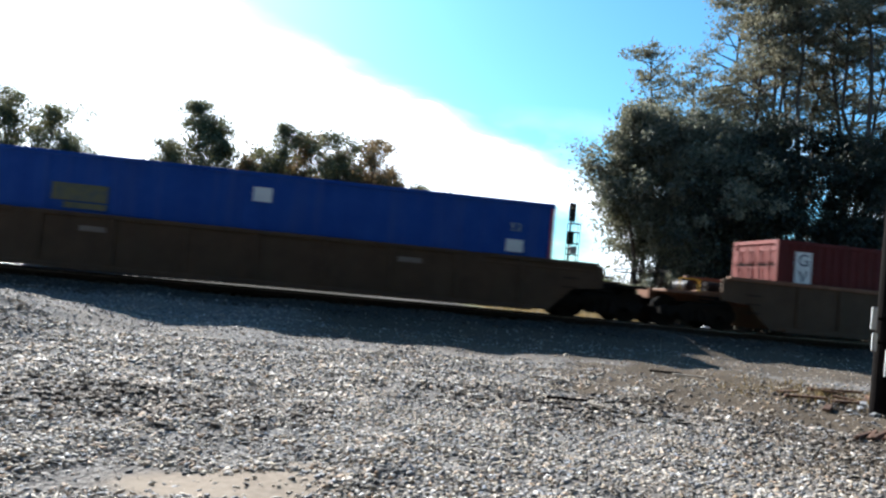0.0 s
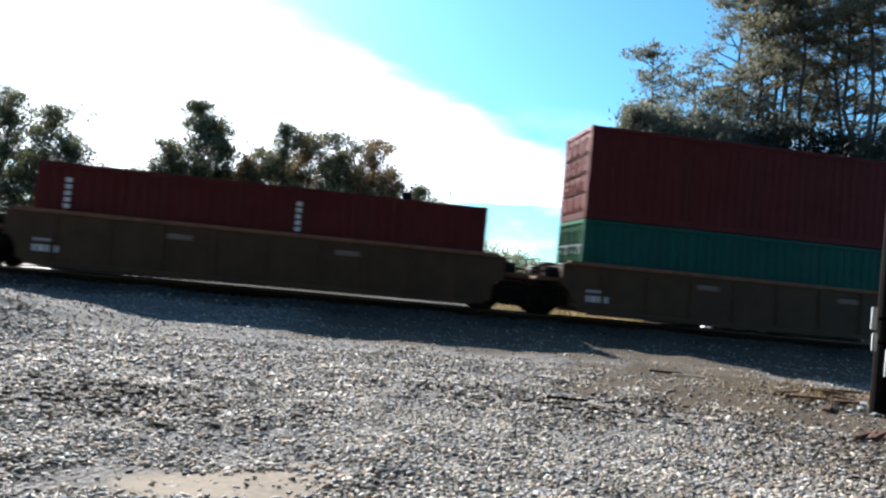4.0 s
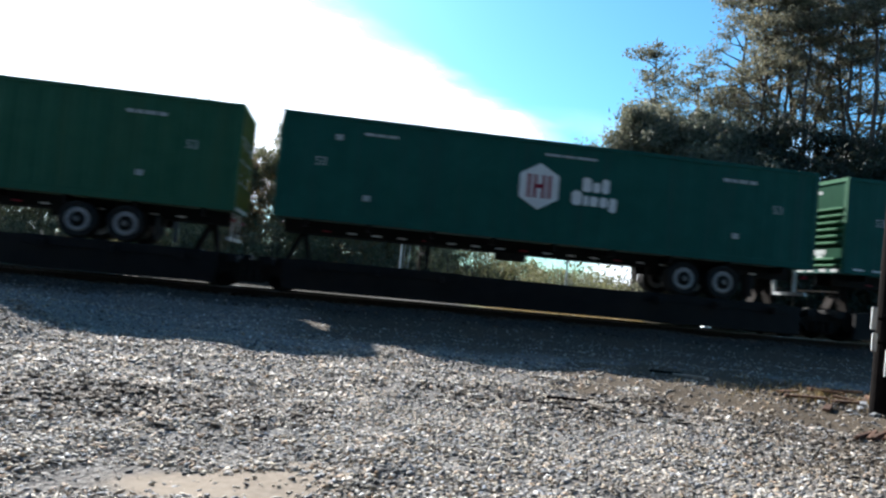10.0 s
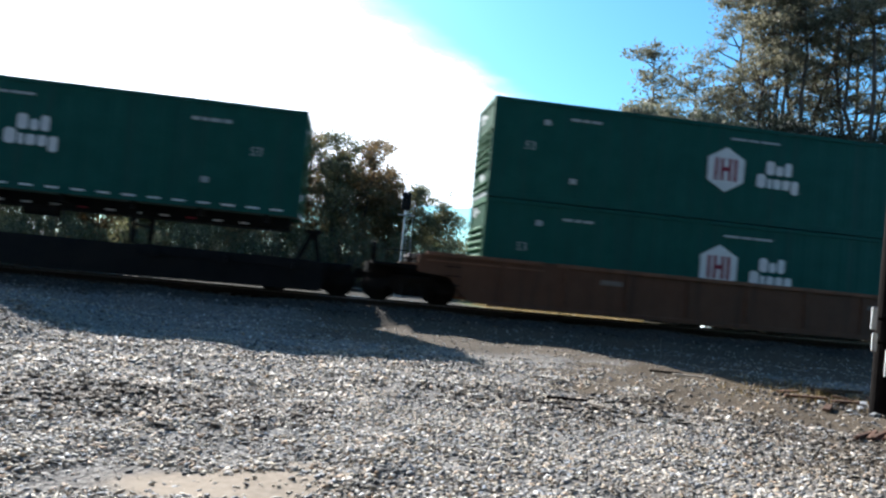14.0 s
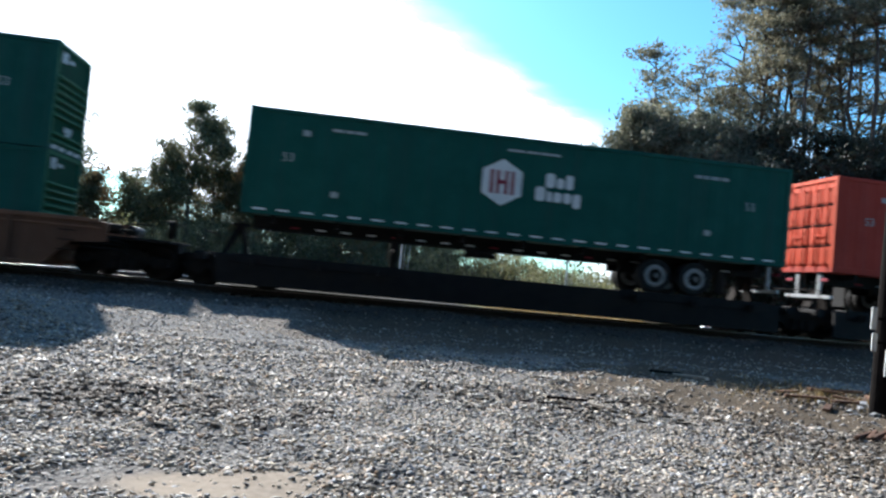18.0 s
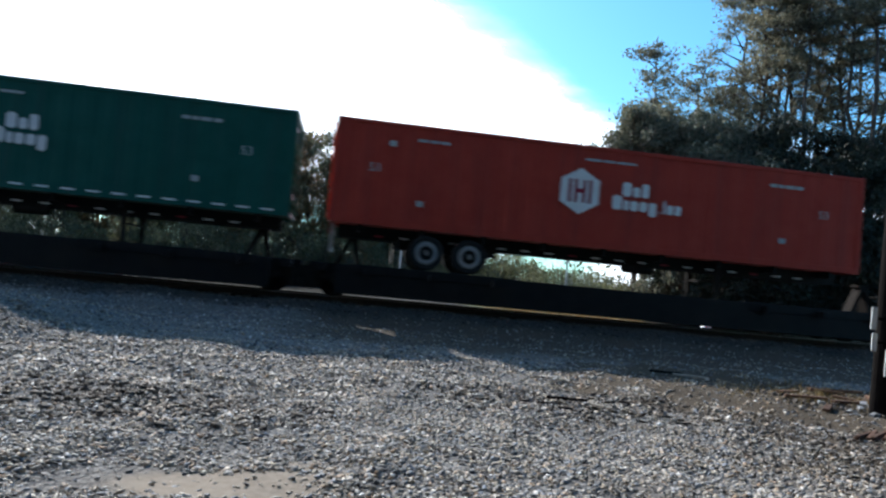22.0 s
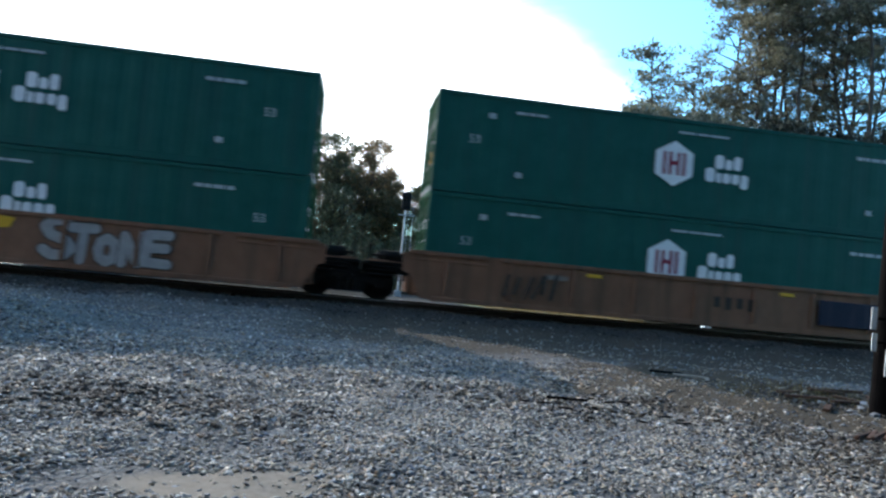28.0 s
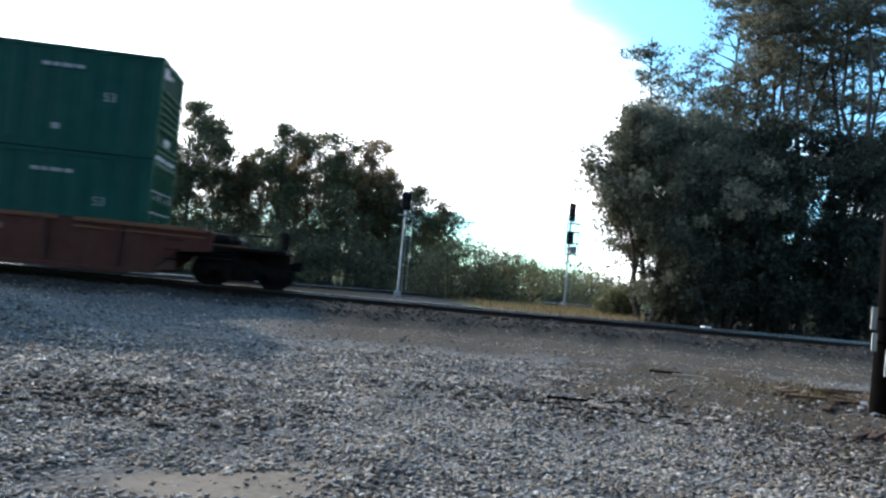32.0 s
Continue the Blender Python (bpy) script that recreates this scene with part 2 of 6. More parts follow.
def stone_mat():
    """Crushed stone: each piece grey, cream, brown or dark."""
    m = bpy.data.materials.new("crushed_stone")
    m.use_nodes = True
    n, l = m.node_tree.nodes, m.node_tree.links
    p = n["Principled BSDF"]
    p.inputs["Roughness"].default_value, p.inputs["Specular IOR Level"].default_value = 0.8, 0.25
    g = n.new("ShaderNodeNewGeometry")
    ra = n.new("ShaderNodeValToRGB")
    ra.color_ramp.interpolation = "LINEAR"
    tones = ((0.0, (0.06, 0.057, 0.055)), (0.16, (0.16, 0.155, 0.15)), (0.34, (0.36, 0.30, 0.22)), (0.5, (0.44, 0.40, 0.34)), (0.64, (0.22, 0.24, 0.275)), (0.78, (0.55, 0.49, 0.40)), (0.9, (0.37, 0.25, 0.155)), (1.0, (0.76, 0.73, 0.68)))
    while len(ra.color_ramp.elements) < len(tones):
        ra.color_ramp.elements.new(0.5)
    for e, (at, c) in zip(ra.color_ramp.elements, tones):
        e.position, e.color = at, (*c, 1)
    l.new(g.outputs["Random Per Island"], ra.inputs["Fac"])
    no = n.new("ShaderNodeTexNoise")
    no.inputs["Scale"].default_value, no.inputs["Detail"].default_value = 45.0, 6.0
    l.new(g.outputs["Position"], no.inputs["Vector"])
    mr = n.new("ShaderNodeMapRange")
    mr.inputs["To Min"].default_value, mr.inputs["To Max"].default_value = 0.7, 1.3
    l.new(no.outputs["Fac"], mr.inputs["Value"])
    hs = n.new("ShaderNodeHueSaturation")
    l.new(mr.outputs["Result"], hs.inputs["Value"]), l.new(ra.outputs["Color"], hs.inputs["Color"])
    l.new(hs.outputs["Color"], p.inputs["Base Color"])
    bu = n.new("ShaderNodeBump")
    bu.inputs["Strength"].default_value, bu.inputs["Distance"].default_value = 0.4, 0.01
    l.new(no.outputs["Fac"], bu.inputs["Height"]), l.new(bu.outputs["Normal"], p.inputs["Normal"])
    return m


M_STONE = stone_mat()


# ---- mesh helpers ----
def part(name, me, material, parent, label=""):
    """One mesh object under a thing or a part; me is a mesh or a bmesh."""
    if isinstance(me, bmesh.types.BMesh):
        bm, me = me, bpy.data.meshes.new(name)
        bm.to_mesh(me), bm.free()
    if not me.materials:
        me.materials.append(material)
    ob = new(name, me)
    ob.parent = parent
    if label:
        ob["label"] = label
    return ob


def thing(name, label, category, group="", kind=""):
    ob = new(name)
    ob.empty_display_size = 0.3
    return tagged(ob, label, category, group, kind)


def boxes(*spans, bevel=0.0):
    """A mesh of boxes (x0, x1, y0, y1, z0, z1), with bevelled edges if asked."""
    bm = bmesh.new()
    for x0, x1, y0, y1, z0, z1 in spans:
        r = bmesh.ops.create_cube(bm, size=1.0, matrix=Matrix.Translation(((x0 + x1) / 2, (y0 + y1) / 2, (z0 + z1) / 2)) @ Matrix.Diagonal((x1 - x0, y1 - y0, z1 - z0, 1)))
    if bevel:
        bmesh.ops.bevel(bm, geom=bm.edges[:], offset=bevel, segments=1, affect="EDGES")
    return bm


def tube(bm, p, q, r0, r1=None, n=8, caps=True):
    """A tapered round bar from p to q."""
    p, q = Vector(p), Vector(q)
    d = q - p
    m = Matrix.Translation((p + q) / 2) @ d.to_track_quat("Z", "Y").to_matrix().to_4x4()
    bmesh.ops.create_cone(bm, cap_ends=caps, segments=n, radius1=r0, radius2=r0 if r1 is None else r1, depth=d.length, matrix=m)
    return bm


def prism(outline, y0, y1):
    """A plate whose outline is given in x, z, between y0 and y1."""
    bm = bmesh.new()
    a = [bm.verts.new((x, y0, z)) for x, z in outline]
    b = [bm.verts.new((x, y1, z)) for x, z in outline]
    bm.faces.new(a), bm.faces.new(b[::-1])
    for i in range(len(a)):
        j = (i + 1) % len(a)
        bm.faces.new((a[j], a[i], b[i], b[j]))
    bmesh.ops.recalc_face_normals(bm, faces=bm.faces[:])
    return bm


CACHE = {}


def kept(key, make, material):
    """The mesh of alike parts, made once for each key and material."""
    key = (key, material.name)
    if key not in CACHE:
        bm = make()
        me = bpy.data.meshes.new(key[0].split("/")[0])
        bm.to_mesh(me), bm.free()
        me.materials.append(material)
        CACHE[key] = me
    return CACHE[key]


def lettering(text, size):
    """A flat mesh of characters in the built-in font, facing -y."""
    cu = bpy.data.curves.new("lettering", "FONT")
    cu.body, cu.size, cu.extrude = text, size, 0.003
    cu.align_x, cu.align_y = "CENTER", "CENTER"
    ob = bpy.data.objects.new("lettering", cu)
    scene.collection.objects.link(ob)
    me = bpy.data.meshes.new_from_object(ob.evaluated_get(bpy.context.evaluated_depsgraph_get()))
    bpy.data.objects.remove(ob)
    me.transform(Matrix.Rotation(radians(90), 4, "X"))
    return me


def join_arrays(name, verts, faces, material):
    """A mesh from numpy arrays of points and equal-sided faces."""
    me = bpy.data.meshes.new(name)
    nf, k = faces.shape
    me.vertices.add(len(verts)), me.loops.add(nf * k), me.polygons.add(nf)
    me.vertices.foreach_set("co", np.ascontiguousarray(verts, np.float32).ravel())
    me.loops.foreach_set("vertex_index", np.ascontiguousarray(faces, np.int32).ravel())
    me.polygons.foreach_set("loop_start", np.arange(nf, dtype=np.int32) * k)
    me.update(calc_edges=True)
    me.materials.append(material)
    return me


# ---- the train's way: metres gone by at t seconds ----
def gone(t):
    u = t / 32
    return 32 * (16.6623 * u - 0.2404 * u**2 + 6.6454 * u**3 - 19.2110 * u**4 + 20.6880 * u**5 - 7.7282 * u**6)


TRACK_Y = 22.33
MOVERS = []


def rides(ob, s, z):
    """ob stands on the moving train, s metres back from the origin, z above the rails."""
    ob.location = (s, TRACK_Y, z)
    MOVERS.append((ob, s, z))
    return ob


# ---- ground ----
def smooth(a, b, v):
    u = np.clip((v - a) / (b - a), 0, 1)
    return u * u * (3 - 2 * u)


def ground_z(x, y):
    """Height of the ground: flat gravel lot, a heap of gravel, the ballast bed, dry grass behind."""
    z = -0.60 + 0 * x
    x0 = -2.75 - (16 - y) * 0.22
    heap = smooth(0, 1, (x0 - x) / 3.0) * smooth(8.6, 11.5, y) * smooth(17.6, 13.2, y)
    z = z + 0.50 * heap
    bed = smooth(18.9, 20.6, y) * smooth(26.6, 24.4, y)
    z = z + 0.40 * bed + 0.12 * smooth(26, 30, y)
    near = smooth(60, 25, np.abs(x)) * smooth(40, 24, y)
    z = z + near * (0.045 * np.sin(1.3 * x + 0.7 * y) * np.sin(0.9 * y - 0.5 * x) + 0.028 * np.sin(3.1 * x + 1.1) * np.sin(2.7 * y) + 0.016 * np.sin(6.7 * x + 2.2 * y) * np.sin(5.3 * y - 1.9 * x))
    return z


def spread_lines(lo, hi, step, far):
    """Grid lines: even from lo to hi, then ever wider out to far."""
    mid = list(np.arange(lo, hi + 1e-6, step))
    out, d = [], step
    v = hi
    while v < far:
        d *= 1.35
        v += d
        out.append(v)
    d, v, back = step, lo, []
    while v > -far:
        d *= 1.35
        v -= d
        back.append(v)
    return np.array(back[::-1] + mid + out)


gx, gy = spread_lines(-14, 20, 0.25, 4200), spread_lines(2, 30, 0.2, 4200)
GX, GY = np.meshgrid(gx, gy)
nx, ny = len(gx), len(gy)
idx = np.arange(nx * ny).reshape(ny, nx)
quads = np.stack([idx[:-1, :-1], idx[:-1, 1:], idx[1:, 1:], idx[1:, :-1]], -1).reshape(-1, 4)


def ground_mat():
    m = bpy.data.materials.new("gravel_lot_and_dry_grass")
    m.use_nodes = True
    n, l = m.node_tree.nodes, m.node_tree.links
    p = n["Principled BSDF"]
    p.inputs["Roughness"].default_value, p.inputs["Specular IOR Level"].default_value = 0.95, 0.04
    pos = n.new("ShaderNodeNewGeometry").outputs["Position"]

    def noise_at(scale, detail=6.0):
        q = n.new("ShaderNodeTexNoise")
        q.inputs["Scale"].default_value, q.inputs["Detail"].default_value = scale, detail
        l.new(pos, q.inputs["Vector"])
        return q.outputs["Fac"]

    def ramp(v, a, b, ca, cb):
        r = n.new("ShaderNodeValToRGB")
        r.color_ramp.elements[0].position, r.color_ramp.elements[1].position = a, b
        r.color_ramp.elements[0].color, r.color_ramp.elements[1].color = (*ca, 1), (*cb, 1)
        l.new(v, r.inputs["Fac"])
        return r.outputs["Color"]

    def mix(f, a, b):
        r = n.new("ShaderNodeMix")
        r.data_type = "RGBA"
        l.new(f, r.inputs["Factor"]), l.new(a, r.inputs["A"]), l.new(b, r.inputs["B"])
        return r.outputs["Result"]

    def rng(v, a, b, c=0.0, d=1.0):
        r = n.new("ShaderNodeMapRange")
        r.interpolation_type = "SMOOTHSTEP"
        for k, w in zip(("From Min", "From Max", "To Min", "To Max"), (a, b, c, d)):
            r.inputs[k].default_value = w
        l.new(v, r.inputs["Value"])
        return r.outputs["Result"]

    def op(kind, a, b):
        r = n.new("ShaderNodeMath")
        r.operation = kind
        for i, w in enumerate((a, b)):
            if isinstance(w, (int, float)):
                r.inputs[i].default_value = w
            else:
                l.new(w, r.inputs[i])
        return r.outputs[0]

    vor = n.new("ShaderNodeTexVoronoi")
    vor.inputs["Scale"].default_value = 24.0
    l.new(pos, vor.inputs["Vector"])
    bw = n.new("ShaderNodeRGBToBW")
    l.new(vor.outputs["Color"], bw.inputs["Color"])
    stones = ramp(bw.outputs["Val"], 0.15, 0.9, (0.075, 0.07, 0.066), (0.30, 0.285, 0.265))
    fines = ramp(noise_at(30, 8), 0.3, 0.7, (0.15, 0.132, 0.115), (0.25, 0.225, 0.195))
    gravel = mix(rng(noise_at(0.8), 0.45, 0.66), stones, fines)
    dark = ramp(noise_at(20, 8), 0.3, 0.7, (0.10, 0.09, 0.08), (0.20, 0.185, 0.165))
    gravel = mix(rng(noise_at(1.7), 0.56, 0.70, 0.0, 0.75), gravel, dark)
    soil = ramp(noise_at(14, 9), 0.3, 0.7, (0.056, 0.041, 0.027), (0.102, 0.078, 0.052))
    sand = ramp(noise_at(18, 9), 0.3, 0.7, (0.25, 0.205, 0.158), (0.325, 0.272, 0.216))
    grass = mix(rng(noise_at(0.35), 0.42, 0.62), ramp(noise_at(6, 9), 0.3, 0.7, (0.14, 0.105, 0.05), (0.26, 0.18, 0.09)),
                ramp(noise_at(8, 9), 0.3, 0.7, (0.075, 0.10, 0.028), (0.16, 0.18, 0.055)))
    xyz = n.new("ShaderNodeSeparateXYZ")
    l.new(pos, xyz.inputs["Vector"])
    X, Y = xyz.outputs["X"], xyz.outputs["Y"]
    wob = op("MULTIPLY", op("SUBTRACT", noise_at(1.1), 0.5), 1.6)

    def spot(cx, cy, rx, ry):
        a = op("DIVIDE", op("SUBTRACT", X, cx), rx)
        b = op("DIVIDE", op("SUBTRACT", Y, cy), ry)
        d = op("POWER", op("ADD", op("MULTIPLY", a, a), op("MULTIPLY", b, b)), 0.5)
        return rng(op("ADD", d, wob), 1.15, 0.75)

    earth = op("MAXIMUM", spot(6.7, 11.0, 3.4, 4.0), op("MAXIMUM", spot(8.4, 8.6, 2.4, 2.4), op("MAXIMUM", op("MULTIPLY", spot(6.2, 6.4, 2.2, 2.8), 0.95), op("MULTIPLY", rng(op("ADD", Y, op("MULTIPLY", wob, 1.5)), 13.6, 15.4, 0.0, 0.8), rng(op("ADD", X, wob), -3.0, 0.5)))))
    sandy = spot(-0.68, 4.75, 0.75, 0.36)
    col = mix(rng(earth, 0.0, 1.0, 0.0, 0.9), gravel, soil)
    bed = ramp(noise_at(16, 9), 0.3, 0.7, (0.035, 0.030, 0.026), (0.085, 0.074, 0.063))
    col = mix(rng(op("ADD", Y, op("MULTIPLY", wob, 0.35)), 19.5, 20.2), col, bed)
    col = mix(sandy, col, sand)
    verge = op("MAXIMUM", rng(op("ADD", X, wob), 6.0, 8.4), rng(op("ADD", Y, op("MULTIPLY", wob, 3.0)), 49.0, 56.0))
    pale = ramp(noise_at(9, 9), 0.3, 0.7, (0.040, 0.036, 0.032), (0.085, 0.076, 0.066))
    col = mix(rng(op("ADD", Y, wob), 26.0, 29.0), col, pale)
    col = mix(op("MULTIPLY", rng(op("ADD", Y, op("MULTIPLY", wob, 3.0)), 30.0, 33.5), verge), col, grass)
    dark_floor = ramp(noise_at(7, 9), 0.3, 0.7, (0.030, 0.025, 0.018), (0.07, 0.058, 0.040))
    # near-black ground left beyond the track, coloured as shade under bushes
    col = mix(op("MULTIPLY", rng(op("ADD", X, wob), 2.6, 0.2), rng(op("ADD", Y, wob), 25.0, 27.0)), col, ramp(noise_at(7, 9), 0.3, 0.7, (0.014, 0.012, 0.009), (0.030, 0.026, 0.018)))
    # darker brown ground below the wood
    col = mix(op("MULTIPLY", rng(op("ADD", X, wob), 13.5, 15.5), rng(op("ADD", Y, wob), 27.0, 31.0)), col, dark_floor)
    # unseen ground behind the camera, darkened to cut light bounced onto the train
    col = mix(rng(op("ADD", Y, wob), 3.0, 1.5), col, dark_floor)
    far_green = ramp(noise_at(0.5, 9), 0.3, 0.7, (0.05, 0.062, 0.022), (0.09, 0.10, 0.035))
    col = mix(rng(op("ADD", Y, op("MULTIPLY", wob, 6.0)), 62, 80), col, far_green)
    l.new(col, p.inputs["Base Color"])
    b1, b2 = n.new("ShaderNodeBump"), n.new("ShaderNodeBump")
    b1.inputs["Distance"].default_value, b1.invert = 0.03, True
    l.new(op("MULTIPLY", op("SUBTRACT", 1.0, op("MAXIMUM", earth, sandy)), 0.8), b1.inputs["Strength"])
    l.new(vor.outputs["Distance"], b1.inputs["Height"])
    b2.inputs["Strength"].default_value, b2.inputs["Distance"].default_value = 0.5, 0.02
    l.new(noise_at(85, 9.0), b2.inputs["Height"]), l.new(b1.outputs["Normal"], b2.inputs["Normal"])
    l.new(b2.outputs["Normal"], p.inputs["Normal"])
    return m


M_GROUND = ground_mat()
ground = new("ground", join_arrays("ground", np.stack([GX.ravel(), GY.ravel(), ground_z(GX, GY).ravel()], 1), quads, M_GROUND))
ground.data.polygons.foreach_set("use_smooth", np.ones(len(quads), bool))
tagged(ground, "grey gravel lot with dry grass beyond the tracks", "ground", kind="structure")


# ---- loose stones ----
def bare(x, y):
    """1 where the ground is bare earth or sand."""
    w = 0.25 * np.sin(2.1 * x + 1.7 * y) + 0.2 * np.sin(4.3 * x - 2.9 * y)
    a = np.hypot((x - 6.7) / 3.3, (y - 11.0) / 3.9) + w
    b = np.hypot((x + 0.68) / 0.75, (y - 4.75) / 0.36) + w
    c = np.hypot((x - 8.4) / 2.4, (y - 8.6) / 2.4) + w
    patchy = smooth(0.30, 0.85, np.sin(1.9 * x + 0.8 * y + np.sin(1.3 * y)) * np.sin(1.5 * y - 0.7 * x + 2.0)) * 0.62
    far = smooth(13.0, 15.0, y + w) * 0.78 * smooth(-3.2, 0.5, x + w)
    return np.maximum(np.maximum(smooth(1.15, 0.75, a) * 0.92, smooth(1.15, 0.75, b)), np.maximum(np.maximum(patchy, far), np.maximum(smooth(1.15, 0.75, c) * 0.85, smooth(1.2, 0.6, np.hypot((x - 6.2) / 2.2, (y - 6.4) / 2.8) + w) * 0.80)))


def stones(name, label, n, y0, y1, r0, r1, seed, x_lo=None, x_hi=None, thin=True, material=None, blot=None, round_ones=False):
    rs = np.random.RandomState(seed)
    y = np.sqrt(rs.uniform(y0 * y0, y1 * y1, n))
    lo = -0.46 * y - 0.6 if x_lo is None else x_lo + 0 * y
    hi = 0.83 * y + 0.6 if x_hi is None else x_hi + 0 * y
    x = lo + (hi - lo) * rs.rand(n)
    if thin:
        keep = rs.rand(n) > bare(x, y) * 0.93
        x, y = x[keep], y[keep]
    if blot:
        keep = np.hypot((x - blot[0]) / blot[2], (y - blot[1]) / blot[3]) < 0.35 + 0.65 * rs.rand(len(x))
        x, y = x[keep], y[keep]
    n = len(x)
    r = r0 + (r1 - r0) * rs.rand(n) ** 2.2
    if round_ones:
        q = 1.618
        base = np.array([(-1, q, 0), (1, q, 0), (-1, -q, 0), (1, -q, 0), (0, -1, q), (0, 1, q), (0, -1, -q), (0, 1, -q), (q, 0, -1), (q, 0, 1), (-q, 0, -1), (-q, 0, 1)]) / 1.9
        tri = np.array([(0, 11, 5), (0, 5, 1), (0, 1, 7), (0, 7, 10), (0, 10, 11), (1, 5, 9), (5, 11, 4), (11, 10, 2), (10, 7, 6), (7, 1, 8), (3, 9, 4), (3, 4, 2), (3, 2, 6), (3, 6, 8), (3, 8, 9), (4, 9, 5), (2, 4, 11), (6, 2, 10), (8, 6, 7), (9, 8, 1)])
    else:
        base = np.array([(a, b, c) for a in (-1, 1) for b in (-1, 1) for c in (-1, 1)], float) * 0.62
        tri = np.array([(0, 1, 3), (0, 3, 2), (4, 6, 7), (4, 7, 5), (0, 4, 5), (0, 5, 1), (2, 3, 7), (2, 7, 6), (0, 2, 6), (0, 6, 4), (1, 5, 7), (1, 7, 3)])
    nb = len(base)
    v = base[None] * (1 + 0.75 * (rs.rand(n, nb, 3) - 0.5)) * np.stack([1.1 + 0.4 * rs.rand(n), 0.5 + 0.4 * rs.rand(n), 0.30 + 0.3 * rs.rand(n)], 1)[:, None, :] * r[:, None, None]
    a, b = rs.rand(n) * 6.283, (rs.rand(n) - 0.5) * 1.1
    ca, sa, cb, sb = np.cos(a), np.sin(a), np.cos(b), np.sin(b)
    vx, vy, vz = v[..., 0], v[..., 1], v[..., 2]
    vx, vz = vx * cb[:, None] + vz * sb[:, None], -vx * sb[:, None] + vz * cb[:, None]
    vx, vy = vx * ca[:, None] - vy * sa[:, None], vx * sa[:, None] + vy * ca[:, None]
    z = ground_z(x, y) + r * 0.22
    pts = np.stack([vx + x[:, None], vy + y[:, None], vz + z[:, None]], -1).reshape(-1, 3)
    faces = (tri[None] + nb * np.arange(n)[:, None, None]).reshape(-1, 3)
    return tagged(new(name, join_arrays(name, pts, faces, material or M_STONE)), label, "gravel", kind="stuff")


stones("gravel", "loose pale grey crushed stone lying on the lot", 27000, 3.9, 8.0, 0.010, 0.030, 1, round_ones=True)
stones("gravel", "small sharp stone chips between the larger stones", 46000, 3.9, 8.6, 0.006, 0.022, 11)
stones("gravel", "loose grey crushed stone across the middle of the lot", 31000, 8.0, 13.0, 0.013, 0.041, 2)
stones("gravel", "grey crushed stone towards the ballast bed", 17000, 13.0, 20.0, 0.013, 0.038, 3)
stones("ballast", "dark oily track ballast round the sleepers", 10000, 19.7, 25.2, 0.03, 0.065, 4, -14, 22, False, M_BALLAST)

stones("dark_gravel", "dark earthy clods turned up in the gravel", 5200, 6.9, 10.4, 0.016, 0.045, 5, 0.6, 5.4, False, M_DARKSTONE, (2.9, 8.7, 2.1, 1.5))
stones("dark_gravel", "dark earthy clods among the stones", 5000, 5.4, 8.6, 0.02, 0.05, 6, -4.2, 1.2, False, M_DARKSTONE, (-1.7, 7.0, 2.2, 1.2))
stones("dark_gravel", "dark crumbs and clods in the near gravel", 15000, 4.0, 9.6, 0.010, 0.034, 8, 2.4, 9.0, False, M_DARKSTONE, (5.9, 6.5, 2.8, 2.8))
stones("dark_gravel", "dark soil crumbs by the boards", 5000, 9.0, 13.5, 0.02, 0.06, 7, 5.6, 10.4, False, M_DARKSTONE, (8.2, 11.0, 2.0, 1.9))

# ---- tracks ----
def rail_outline(h=0.17):
    return [(-0.07, 0), (0.07, 0), (0.07, 0.012), (0.012, 0.03), (0.012, h - 0.045), (0.036, h - 0.035), (0.036, h - 0.004), (-0.036, h - 0.004),
            (-0.036, h - 0.035), (-0.012, h - 0.045), (-0.012, 0.03), (-0.07, 0.012)]


def head_outline(w=0.039, r=0.020, n=6):
    """The worn crown of a rail: flat in the middle, rounded at both shoulders."""
    arc = [(w - r + r * math.sin(radians(90 * k / n)), -r + r * math.cos(radians(90 * k / n))) for k in range(n + 1)]
    return [(-w, -0.024)] + [(-a, b) for a, b in arc[::-1]] + arc + [(w, -0.024)]


def extruded(outline, x0, x1, y, z):
    """A bar along x with the given section."""
    bm = bmesh.new()
    ring = [[bm.verts.new((x, y + a, z + b)) for a, b in outline] for x in (x0, x1)]
    for i in range(len(outline)):
        j = (i + 1) % len(outline)
        bm.faces.new((ring[0][i], ring[0][j], ring[1][j], ring[1][i]))
    bmesh.ops.recalc_face_normals(bm, faces=bm.faces[:])
    return bm


def track(label, x0, x1, tie_lo, tie_hi, pose_m, top):
    tr = thing("track", label, "railway track", kind="structure")
    for y in (-0.7525, 0.7525):
        r = part("rail", extruded(rail_outline(), x0, x1, y, top - 0.17), M_RAIL, tr, "rust-brown steel rail")
        part("running_surface", extruded(head_outline(), x0, x1, y, top), M_RAILTOP, r, "polished top of the rail")
    rs = random.Random(5)
    me = [kept(f"sleeper/{k}", lambda k=k: boxes((-0.115, 0.115, -1.3 - 0.02 * k, 1.3 + 0.015 * k, top - 0.36, top - 0.168), bevel=0.012), M_TIE) for k in range(3)]
    x = tie_lo
    while x < tie_hi:
        t = part("sleeper", me[rs.randrange(3)], M_TIE, tr)
        t.matrix_basis = pose(x, 0, rs.uniform(-0.008, 0.004), 0, 0, rs.uniform(-1.5, 1.5))
        x += 0.52 + rs.uniform(-0.02, 0.02)
    tr.matrix_world = pose_m
    return tr


track("main railway track with rust-brown rails on timber sleepers", -700, 1100, -13, 21, pose(0, TRACK_Y, 0), 0.0)
